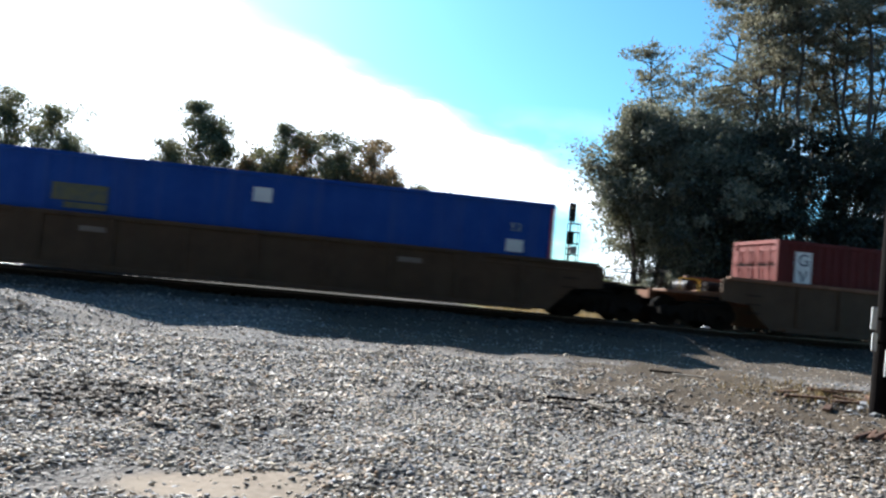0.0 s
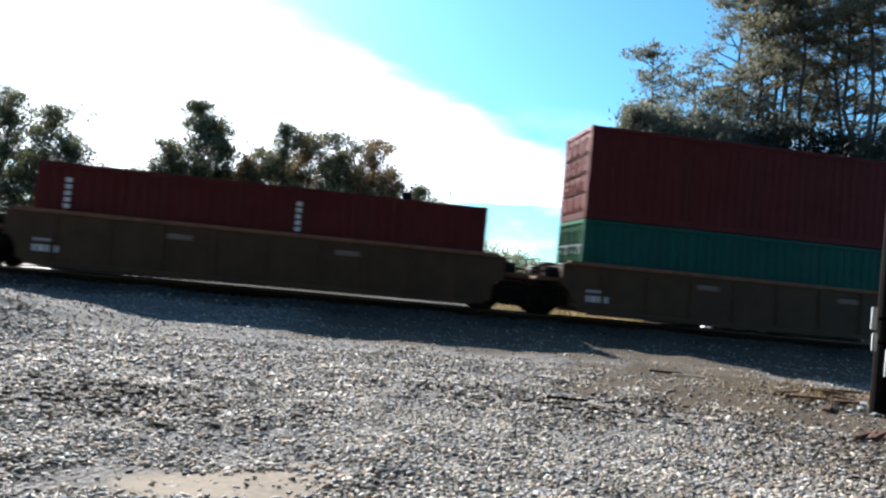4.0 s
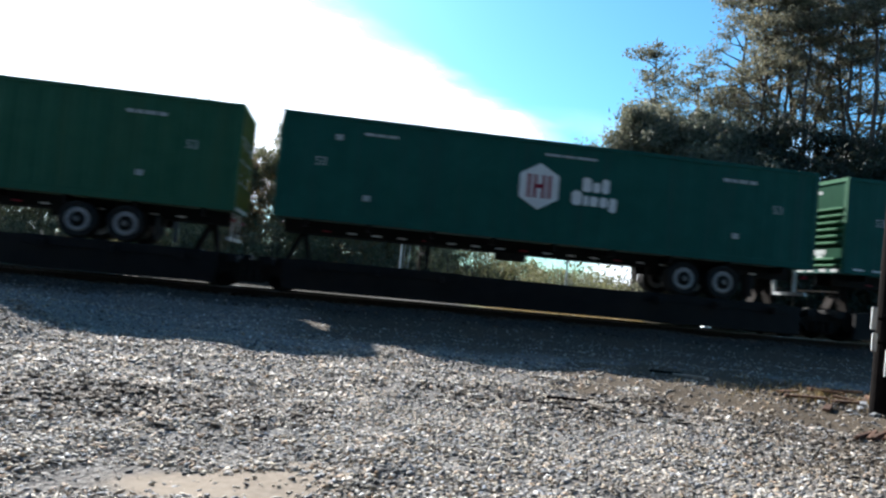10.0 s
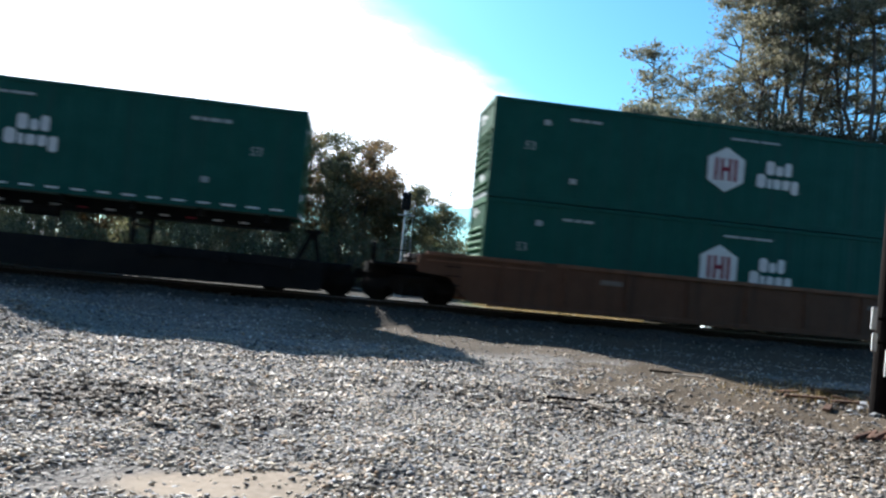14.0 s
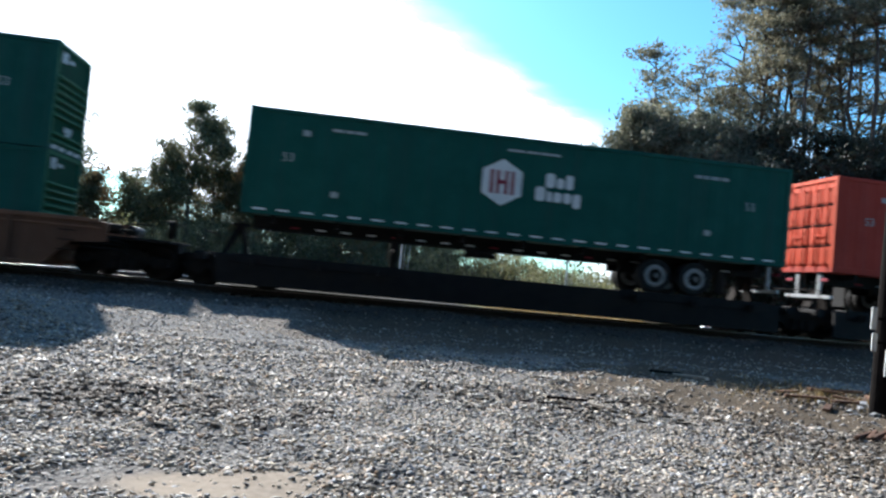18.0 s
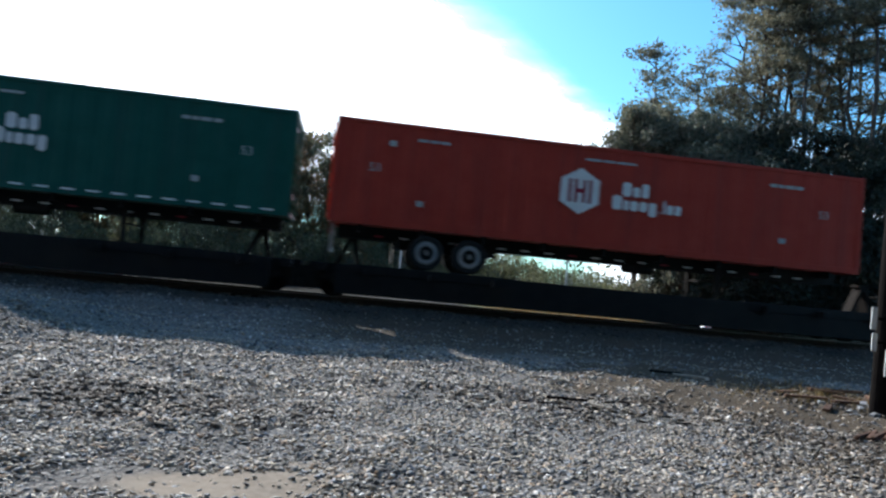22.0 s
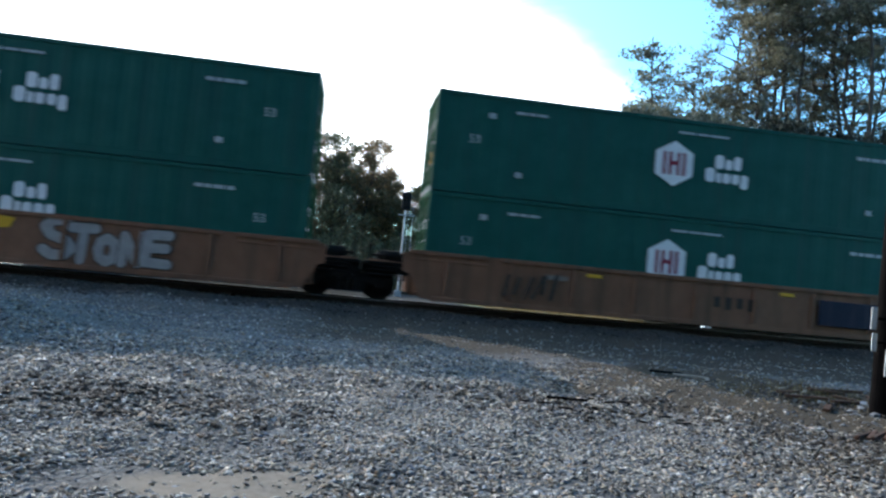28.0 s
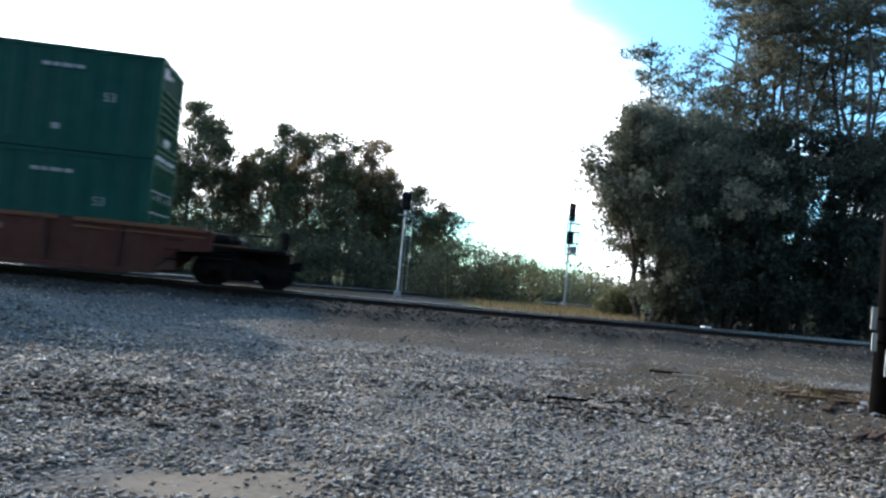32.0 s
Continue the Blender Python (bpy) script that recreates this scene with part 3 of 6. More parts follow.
track("second track curving away behind the main line", -60, 90, -40, 45, pose(11.6, 57.5, -0.28, 0, 0, 40), 0.0)


# ---- train parts ----
def corrugated(L, z0, z1, depth, pitch, flat=0.5):
    """A side sheet with upright ribs, outer face towards -y, at y = 0."""
    xs, ys, x = [], [], -L / 2
    n = max(2, round(L / pitch))
    p = L / n
    for i in range(n):
        for u, d in ((0, 0), (flat * 0.9, 0), (flat, depth), (0.93, depth)):
            xs.append(-L / 2 + (i + u) * p), ys.append(d)
    xs.append(L / 2), ys.append(0)
    bm = bmesh.new()
    lo = [bm.verts.new((a, b, z0)) for a, b in zip(xs, ys)]
    hi = [bm.verts.new((a, b, z1)) for a, b in zip(xs, ys)]
    for i in range(len(xs) - 1):
        bm.faces.new((lo[i], lo[i + 1], hi[i + 1], hi[i]))
    return bm


def hexagon(r, sx=0.86):
    return [(r * math.sin(a) * sx / 0.866, r * math.cos(a)) for a in [radians(60 * k) for k in range(6)]]


LETTER53 = lettering("53", 0.34)
LETTER53.materials.append(M_ALU)


def emblem(body, x, z, y):
    """White hexagon with dark red bars, and two lines of white word-bars beside it."""
    hx = part("emblem", kept("emblem", lambda: prism(hexagon(0.68), -0.006, 0.0), M_WHITE), M_WHITE, body, "white hexagonal emblem")
    hx.location = (x, y, z)
    for a in (-0.305, -0.125, 0.125, 0.305):
        bar = part("emblem_bar", kept("emblem_bar", lambda: boxes((-0.05, 0.05, -0.004, 0, -0.34, 0.34)), M_LOGORED), M_LOGORED, hx, "dark red bar")
        bar.location = (a, -0.007, 0)
    bar = part("emblem_bar", kept("emblem_bar/cross", lambda: boxes((-0.074, 0.074, -0.004, 0, -0.05, 0.07)), M_LOGORED), M_LOGORED, hx, "dark red bar")
    bar.location = (0, -0.007, 0)
    return hx


def word_bars(body, name, x, z, y, widths, h, material, label):
    """A row of plain bars in place of a word."""
    spans, u = [], 0.0
    for w in widths:
        if w > 0:
            spans.append((u, u + w, -0.004, 0, -h / 2, h / 2))
        u += abs(w) + 0.055
    if name != "small_print":
        for a, b, *_ in spans:
            ob = part(name[:-1], kept(f"bar/{name}{b - a:.2f}{h}", lambda: boxes((0, b - a, -0.004, 0, -h / 2, h / 2)), material), material, body, label)
            ob.location = (x + a, y, z)
        return None
    ob = part(name, boxes(*spans), material, body, label)
    ob.location = (x, y, z)
    return ob


def brand_shapes(body, x, z, y, shapes):
    """Plain white blocks with worn corners in place of a maker's word: rows of width, height and drop under the line."""
    for w, h, drop in shapes:
        if w:
            c = min(w, h) * 0.24
            make = lambda: prism([(c, -drop), (w - c, -drop), (w, c - drop), (w, h - drop - c), (w - c, h - drop), (c, h - drop), (0, h - drop - c), (0, c - drop)], -0.004, 0)
            ob = part("word_block", kept(f"word_block/{w:.2f}{h:.2f}{drop}", make, M_WHITE), M_WHITE, body, "white block of a painted word")
            ob.location = (x, y, z - 0.15)
        x += w + 0.055


def pale_plates(owner, rows):
    """Small plates and stickers on an end: rows of (y, z, width, height, x of the face behind)."""
    for y, z, w, h, x in rows:
        part("plate", kept(f"plate/{w}{h}", lambda: boxes((-0.007, 0, -w / 2, w / 2, -h / 2, h / 2)), M_ALU), M_ALU, owner, "pale worn plate").location = (x, y, z)


def end_frame(W, H, trim, owner):
    """The painted face of the frame round an end; on green ends its colour holds the sun."""
    part("end_frame", kept(f"end_frame/{W}{H:.2f}", lambda: boxes((-0.079, -0.071, -W / 2 + 0.01, -W / 2 + 0.13, 0.12, H - 0.01), (-0.079, -0.071, W / 2 - 0.13, W / 2 - 0.01, 0.12, H - 0.01), (-0.079, -0.061, -W / 2 + 0.13, W / 2 - 0.13, H - 0.12, H - 0.01)), trim), trim, owner)


def end_ribs(W, H, material, parent, trim, at):
    """The closed front end: frame, sheet, cross ribs, a small white plate."""
    e = part("end_wall", kept(f"end_wall/r{W}{H:.2f}", lambda: boxes((-0.03, 0.02, -W / 2 + 0.10, W / 2 - 0.10, 0.16, H - 0.12)), material), material, parent)
    for z in [H * (0.305 + 0.072 * k) for k in range(6)] + [0.20, H * 0.115 + 0.06]:
        r = part("cross_rib", kept(f"cross_rib/{W}", lambda: boxes((-0.125, -0.028, -W / 2 + 0.16, W / 2 - 0.16, 0, 0.083), bevel=0.02), trim), trim, e)
        r.location.z = z
    pale_plates(e, ((0.68, H * 0.83 + 0.15, 0.36, 0.30, -0.029), (0.18, H * 0.86 + 0.05, 0.32, 0.10, -0.029)))
    if trim in (M_SUNGREEN, M_LIMEEND):
        pale_plates(e, ((-0.06, H * 0.20 + 0.08, 0.56, 0.16, -0.029), (-0.06, H * 0.20 - 0.06, 0.32, 0.10, -0.029), *[(y, 0.085, 0.34, 0.10, -0.061) for y in (-0.85, -0.3, 0.32, 0.85)]))
    end_frame(W, H, trim, e)
    e.matrix_basis = at


def end_doors(W, H, material, parent, trim, at):
    """Two doors with panels, hinges, four locking rods and handles."""
    made = []
    green = trim in (M_SUNGREEN, M_LIMEEND)
    # off the green doors, the bars' dark tone is the shadow between panel rows
    bars, panels = (M_ALU, material) if green else (M_STEEL, trim)
    for k, (a, b) in enumerate(((-W / 2 + 0.09, -0.012), (0.012, W / 2 - 0.09))):
        d = part("door", kept(f"door/{k}{W}{H:.2f}", lambda: boxes((-0.03, 0.02, a, b, 0.17, H - 0.13)), material), material, parent)
        w = b - a
        ph = (H - 0.42) / 4
        for i in range(1, 4):
            bar = part("door_bar", kept(f"door_bar/{w:.3f}", lambda: boxes((-0.06, -0.028, 0.03, w - 0.03, 0, 0.05), bevel=0.008), bars), bars, d)
            bar.location = (0, a, 0.165 + i * ph)
        for i in range(4):
            for y0, y1 in ((a + 0.07, a + w * 0.46), (a + w * 0.54, b - 0.07)):
                pn = part("door_panel", kept(f"door_panel/{y1 - y0:.3f}{ph:.3f}", lambda: boxes((-0.085, -0.028, 0, y1 - y0, 0, ph - 0.13), bevel=0.018), panels), panels, d)
                pn.location = (0, y0, 0.24 + i * ph)
        for q in (0.27, 0.75):
            def rod():
                bm = tube(bmesh.new(), (-0.125, a + w * q, 0.14), (-0.125, a + w * q, H - 0.10), 0.022, n=6)
                for z in (0.3, 0.95, 1.7, H - 0.35):
                    bmesh.ops.create_cube(bm, size=1, matrix=Matrix.Translation((-0.09, a + w * q, z)) @ Matrix.Diagonal((0.10, 0.09, 0.07, 1)))
                bmesh.ops.create_cube(bm, size=1, matrix=Matrix.Translation((-0.14, a + w * q + (0.14 if q < 0.5 else -0.14), 1.15)) @ Matrix.Diagonal((0.03, 0.30, 0.035, 1)))
                return bm
            part("locking_rod", kept(f"locking_rod/{k}{q}{W}{H:.2f}", rod, trim), trim, d, "locking rod with handle")
        if green:
            pale_plates(d, ((a + 0.29, H * 0.64, 0.26, 0.22, -0.086), (b - 0.31, H * 0.635, 0.18, 0.14, -0.086), (a + 0.77, H * 0.31, 0.30, 0.30, -0.086), (a + 0.28, 0.08, 0.35, 0.10, -0.061), (b - 0.31, 0.08, 0.38, 0.10, -0.061)))
        d.matrix_basis = at
        made.append(d)
    end_frame(W, H, trim, made[0])
    if green:
        part("sticker", kept(f"sticker/{H:.2f}", lambda: boxes((-0.096, -0.087, -1.02, -0.62, H * 0.26, H * 0.26 + 0.36)), M_YELLOW), M_YELLOW, made[0], "yellow notice")


BODY_W = 2.59
# green and oxide-red ends hold sun and shade in colour; red ends turn orange
END_PAINT = {"faded_green_paint": M_LIMEFACE, "sun_bleached_olive_paint": M_LIMEFACE, "red_paint": M_ORANGE, "green_paint": M_SHADEGREEN, "oxide_red_paint": M_SUNRED}


def box_body(owner, L, H, material, trim, left, right, lift=0.0, ribbed=(0.014, 0.62), dashes=False):
    """The body of a container or van: sides, roof, floor, posts, rails, castings and ends, under owner."""
    W = BODY_W
    key = f"{L}{H:.2f}"
    def put(name, make, m, label=""):
        ob = part(name, kept(f"{name}/{key}", make, m), m, owner, label)
        ob.location.z = lift
        return ob
    put("shell", lambda: boxes((-L / 2 + 0.05, L / 2 - 0.05, -W / 2 + 0.06, W / 2 - 0.06, 0.10, H - 0.06)), material)
    put("roof", lambda: boxes((-L / 2 + 0.02, L / 2 - 0.02, -W / 2 + 0.03, W / 2 - 0.03, H - 0.06, H - 0.012), *[(x - 0.05, x + 0.05, -W / 2 + 0.05, W / 2 - 0.05, H - 0.012, H + 0.004) for x in np.linspace(-L / 2 + 1, L / 2 - 1, 9)], bevel=0.004), trim)
    d, p = ribbed
    near = put("side_panel", lambda: corrugated(L - 0.30, 0.17, H - 0.11, d, p), material)
    near.location.y = -W / 2 + 0.022
    far = put("side_panel", lambda: corrugated(L - 0.30, 0.17, H - 0.11, d, p), material)
    far.location.y, far.rotation_euler.z = W / 2 - 0.022, math.pi
    for sy in (-1, 1):
        a, b = sorted((sy * W / 2, sy * (W / 2 - 0.09)))
        put("top_rail", lambda: boxes((-L / 2 + 0.15, L / 2 - 0.15, -0.045, 0.045, H - 0.12, H - 0.01), bevel=0.008), trim).location.y = (a + b) / 2
        put("bottom_rail", lambda: boxes((-L / 2 + 0.15, L / 2 - 0.15, -0.045, 0.045, 0.0, 0.18), bevel=0.008), trim).location.y = (a + b) / 2
        for sx in (-1, 1):
            o = put("corner_post", lambda: boxes((-0.08, 0.08, -0.08, 0.08, 0.0, H), bevel=0.012), trim)
            o.location.x, o.location.y = sx * (L / 2 - 0.08), sy * (W / 2 - 0.08)
            for z in (0.0, H - 0.118):
                c = part("corner_casting", kept("corner_casting", lambda: boxes((-0.092, 0.092, -0.085, 0.085, 0, 0.118), bevel=0.012), trim), trim, owner)
                c.location = (sx * (L / 2 - 0.088), sy * (W / 2 - 0.083), lift + z)
    for sx, kind in ((-1, left), (1, right)):
        piv = new("end_sill", kept(f"end_sill/{key}", lambda: boxes((-0.06, 0.03, -W / 2 + 0.1, W / 2 - 0.1, 0.0, 0.17), bevel=0.01), trim))
        piv.parent = owner
        piv.matrix_basis = pose(sx * (L / 2 - 0.07), 0, lift, 0, 0, 0 if sx < 0 else 180)
        hd = part("end_header", kept(f"end_header/{key}", lambda: boxes((-0.06, 0.03, -W / 2 + 0.1, W / 2 - 0.1, H - 0.13, H - 0.005), bevel=0.01), trim), trim, owner)
        hd.matrix_basis = piv.matrix_basis.copy()
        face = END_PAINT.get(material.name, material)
        edge = M_SUNGREEN if face is M_SHADEGREEN else M_LIMEEND if face is M_LIMEFACE else (face if face is not material else trim)
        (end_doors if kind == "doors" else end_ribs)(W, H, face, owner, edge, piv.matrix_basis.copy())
    if dashes:
        for x in np.linspace(-L / 2 + 0.5, L / 2 - 0.6, 24):
            o = part("reflective_tape", kept("reflective_tape", lambda: boxes((-0.17, 0.17, -0.004, 0, 0.115, 0.170)), M_WHITE), M_WHITE, owner, "white reflective tape")
            o.location = (x, -W / 2 - 0.002, lift)
    return near


def van_marks(owner, L, H, lift, style, along=0.0):
    """What is painted on the near side."""
    y = -BODY_W / 2 - 0.004
    if style in ("hexagon", "hexagon_long"):
        x = -L / 2 + (7.18 if style == "hexagon" else 7.10) + along
        up = 0.05
        emblem(owner, x, lift + H - 1.42 + up, y)
        brand_shapes(owner, x + 1.29, lift + H - 1.28 + up, y, ((0.27, 0.42, 0), (0.22, 0.30, 0), (0.22, 0.42, 0)))
        brand_shapes(owner, x + 1.00, lift + H - 1.69 + up, y, ((0.30, 0.42, 0), (0.14, 0.30, 0), (0.24, 0.30, 0), (0.23, 0.30, 0), (0.23, 0.42, 0.12)) + (((0.05, 0.06, 0), (0, 0, 0), (0.06, 0.40, 0), (0.20, 0.29, 0), (0.19, 0.29, 0)) if style == "hexagon_long" else ()))
        word_bars(owner, "small_print", x + 0.1, lift + H - 0.42, y, (0.5, 0.35, 0.6), 0.07, M_ALU, "line of small faded white print")
    elif style == "sign_high" or style == "sign_low":
        x = -L / 2 + (5.25 if style == "sign_high" else 11.0)
        z = lift + H - (1.0 if style == "sign_high" else 0.82)
        s = part("sign_panel", boxes((-0.78, 0.78, -0.006, 0, -0.54, 0.54)), M_SIGN, owner, "faded yellow rectangular sign panel")
        s.location = (x, y, z)
        for x0, x1, z0, z1 in ((-0.58, -0.20, -0.34, 0.34), (-0.10, 0.22, -0.30, 0.16), (0.30, 0.60, -0.30, 0.16)):
            b = part("sign_bar", boxes((x0, x1, -0.004, 0, z0, z1)), M_SOOT if x0 < -0.5 else M_SLATE, s, "dark brown bar" if x0 < -0.5 else "slate blue bar")
            b.location = (0, -0.007, 0)
        word_bars(owner, "small_print", -L / 2 + 2.9, lift + H - 2.1, y, (0.3, 0.22, 0.5, 0.2), 0.16, M_WHITE, "white print drawn as bars")
    elif style == "column":
        for x in (-L / 2 + 0.82, L / 2 - 5.30):
            for k in range(6):
                c = part("upright_mark", kept("upright_mark", lambda: boxes((-0.065, 0.065, -0.004, 0, -0.07, 0.05)), M_WHITE), M_WHITE, owner, "white letter drawn as a bar")
                c.location = (x, y, lift + H - 0.45 - 0.175 * k)
    elif style == "board":
        s = part("sign_panel", boxes((-0.27, 0.27, -0.006, 0, -0.62, 0.42)), M_WHITE, owner, "white upright sign panel")
        s.location = (-L / 2 + 0.85, y, lift + H - 0.75)
        for ch, z in (("G", 0.15), ("V", -0.34)):
            part("letter", lettering(ch, 0.52), M_INK, s, "dark blue letter " + ch).location = (0, -0.008, z)
    elif style == "blue":
        s = part("sign_panel", boxes((-0.72, 0.72, -0.006, 0, -0.16, 0.30), (-0.40, 0.72, -0.006, 0, -0.36, -0.20)), M_OCHRE, owner, "faded yellow emblem")
        s.location = (-L / 2 + 3.1, y, lift + H - 1.15)
        w = part("notice", boxes((-0.25, 0.25, -0.006, 0, -0.2, 0.2)), M_WHITE, owner, "small white notice")
        w.location = (-L / 2 + 7.85, y, lift + H - 0.62)
        e = part("end_band", boxes((-0.045, 0.045, -0.006, 0, -1.2, 1.2)), M_ORANGE, owner, "orange band at the end")
        e.location = (L / 2 - 0.06, y - 0.004, lift + H - 1.35)
    if L > 15 and style != "blue":
        for x, z in ((-L / 2 + 1.15, H - 1.35), (L / 2 - 1.3, H - 1.30)):
            o = part("length_mark", LETTER53, M_ALU, owner, "white number 53")
            o.location = (x, y, lift + z)
        for x, z in ((-L / 2 + 2.5, H - 2.25), (L / 2 - 2.6, H - 2.2), (-L / 2 + 1.6, H - 0.62)):
            o = part("placard", kept("placard", lambda: boxes((-0.10, 0.10, -0.004, 0, -0.08, 0.08)), M_ALU), M_ALU, owner, "small faded white placard")
            o.location = (x, y, lift + z)
        word_bars(owner, "small_print", L / 2 - 3.1, lift + H - 0.55, y, (0.22, 0.16, 0.30, 0.22), 0.10, M_ALU, "faded white print drawn as bars")
        word_bars(owner, "small_print", -L / 2 + 2.3, lift + H - 0.45, y, (0.30, 0.22, 0.30), 0.08, M_ALU, "faded white print drawn as bars")
    elif style == "blue":
        o = part("length_mark", LETTER53, M_ALU, owner, "white number 53")
        o.location = (L / 2 - 1.12, y, lift + H - 0.80)
        w = part("notice", boxes((-0.25, 0.25, -0.006, 0, -0.18, 0.18)), M_WHITE, owner, "small white notice")
        w.location = (L / 2 - 1.12, y, lift + H - 1.32)



def container(label, material, trim, s_left, z, L, H, left, right, style, ribbed=(0.014, 0.62)):
    c = thing("shipping_container", label, "container", "containers on the train")
    box_body(c, L, H, material, trim, left, right, 0.0, ribbed)
    van_marks(c, L, H, 0.0, style)
    return rides(c, s_left + L / 2, z)


def road_wheel(owner, x, y, z):
    t = part("tyre", kept("tyre", lambda: ring_mesh(0.50, 0.33, 0.27), M_RUBBER), M_RUBBER, owner, "black truck tyre")
    t.location = (x, y, z)
    part("hub", kept("hub", lambda: hub_mesh(), M_STEEL), M_STEEL, t, "dark dished wheel disc")
    part("rim", kept("rim", lambda: ring_mesh(0.345, 0.175, 0.25), M_RIM), M_RIM, t, "pale wheel rim")
    part("hub_cap", kept("hub_cap", lambda: tube(bmesh.new(), (0, -0.20, 0), (0, -0.18, 0), 0.07, 0.086, n=14), M_HUB), M_HUB, t, "dusty hub cap")
    return t


def ring_mesh(ro, ri, w, n=24):
    """A tyre lying on the y axis, with rounded shoulders."""
    prof = [(ri, -w / 2 + 0.02), (ro - 0.06, -w / 2), (ro - 0.015, -w / 2 + 0.03), (ro, -w / 2 + 0.08), (ro, w / 2 - 0.08), (ro - 0.015, w / 2 - 0.03), (ro - 0.06, w / 2), (ri, w / 2 - 0.02)]
    bm = bmesh.new()
    rings = [[bm.verts.new((r * math.cos(a), y, r * math.sin(a))) for r, y in prof] for a in [2 * math.pi * k / n for k in range(n)]]
    for k in range(n):
        a, b = rings[k], rings[(k + 1) % n]
        for i in range(len(prof)):
            j = (i + 1) % len(prof)
            bm.faces.new((a[i], a[j], b[j], b[i]))
    bmesh.ops.recalc_face_normals(bm, faces=bm.faces[:])
    return bm


def hub_mesh():
    bm = bmesh.new()
    tube(bm, (0, -0.10, 0), (0, 0.10, 0), 0.25, n=24)
    tube(bm, (0, -0.13, 0), (0, -0.10, 0), 0.18, 0.22, n=20)
    tube(bm, (0, -0.19, 0), (0, -0.13, 0), 0.085, 0.11, n=14)
    for k in range(10):
        a = 2 * math.pi * k / 10
        tube(bm, (0.155 * math.cos(a), -0.155, 0.155 * math.sin(a)), (0.155 * math.cos(a), -0.12, 0.155 * math.sin(a)), 0.016, n=6)
    return bm


def trailer(label, material, trim, s_left, wheels, style, dashes, along=0.0):
    """A long van on a wheeled chassis; wheels: 'L' or 'R', the end that carries the axles."""
    L, H, lift = 16.15, 2.98, 2.09
    t = thing("semi_trailer", label, "trailer", "trailers on the train")
    q = -1 if wheels == "L" else 1
    left, right = ("doors", "ribs") if q < 0 else ("ribs", "doors")
    box_body(t, L, H, material, trim, left, right, lift, dashes=dashes)
    van_marks(t, L, H, lift, style, along)
    for sy in (-0.45, 0.45):
        part("frame_beam", kept("frame_beam", lambda: boxes((-7.8, 7.8, -0.05, 0.05, 1.72, 2.09), (-7.8, 7.8, -0.09, 0.09, 1.72, 1.745)), M_BLACK), M_BLACK, t).location.y = sy
    for k in range(9):
        part("cross_member", kept("cross_member", lambda: boxes((-0.05, 0.05, -1.2, 1.2, 1.90, 2.09)), M_BLACK), M_BLACK, t).location.x = -7.2 + 1.8 * k
    for k in range(19):
        part("chassis_reflector", kept(f"chassis_reflector/{k % 4 == 0}", lambda: boxes((-0.13, 0.13, -0.004, 0, 1.80, 1.85)), M_LOGORED if k % 4 == 0 else M_WHITE), M_WHITE, t).location = (-6.6 + 0.73 * k, -0.545, 0)
    part("air_tank", kept("air_tank", lambda: tube(bmesh.new(), (-0.45, -0.75, 1.62), (0.45, -0.75, 1.62), 0.14, n=14), M_STEEL), M_STEEL, t).location.x = -q * 1.2
    bx = q * (L / 2 - 3.45)
    part("bogie_frame", kept("bogie_frame", lambda: boxes((-1.5, 1.5, -0.62, -0.42, 1.52, 1.72), (-1.5, 1.5, 0.42, 0.62, 1.52, 1.72), (-0.1, 0.1, -0.6, 0.6, 1.5, 1.7)), M_BLACK), M_BLACK, t).location.x = bx
    for dx in (-0.62, 0.62):
        part("axle", kept("road_axle", lambda: tube(bmesh.new(), (0, -1.0, 0), (0, 1.0, 0), 0.075), M_BLACK), M_BLACK, t).location = (bx + dx, 0, 1.46)
        for y, turn in ((-1.10, 0), (-0.80, 0), (0.80, 180), (1.10, 180)):
            w = road_wheel(t, bx + dx, y, 1.46)
            w.rotation_euler.z = radians(turn)
    lx = -q * (L / 2 - 4.4)
    for sy in (-0.95, 0.95):
        part("landing_leg", kept("landing_leg", lambda: boxes((-0.07, 0.07, -0.07, 0.07, 1.12, 2.05), (-0.05, 0.05, -0.05, 0.05, 0.99, 1.12), (-0.14, 0.14, -0.12, 0.12, 0.965, 0.99), bevel=0.008), M_STEEL), M_STEEL, t, "grey landing leg").location = (lx, sy, 0)
    part("leg_brace", kept("leg_brace", lambda: boxes((-0.03, 0.03, -0.9, 0.9, 1.45, 1.52)), M_STEEL), M_STEEL, t).location.x = lx
    for sy in (-1.12, 1.12):
        part("mud_flap", kept("mud_flap", lambda: boxes((-0.01, 0.01, -0.3, 0.3, 1.1, 1.75)), M_RUBBER), M_RUBBER, t).location = (bx + q * 1.45, sy, 0)
    part("rear_bumper", kept("rear_bumper", lambda: boxes((-0.05, 0.05, -1.15, 1.15, 1.28, 1.38), (-0.04, 0.04, -0.6, -0.5, 1.38, 2.09), (-0.04, 0.04, 0.5, 0.6, 1.38, 2.09)), M_GALV), M_GALV, t, "bare metal rear bumper").location.x = q * (L / 2 - 0.12)
    for sy in (-0.9, 0.9):
        part("tail_lamp", kept("tail_lamp", lambda: boxes((-0.03, 0.03, -0.16, 0.16, 1.80, 1.90), bevel=0.01), M_LOGORED), M_LOGORED, t, "red tail lamp").location = (q * (L / 2 - 0.05), sy, 0)
    return rides(t, s_left + L / 2, 0.0)


WHEELSETS = []


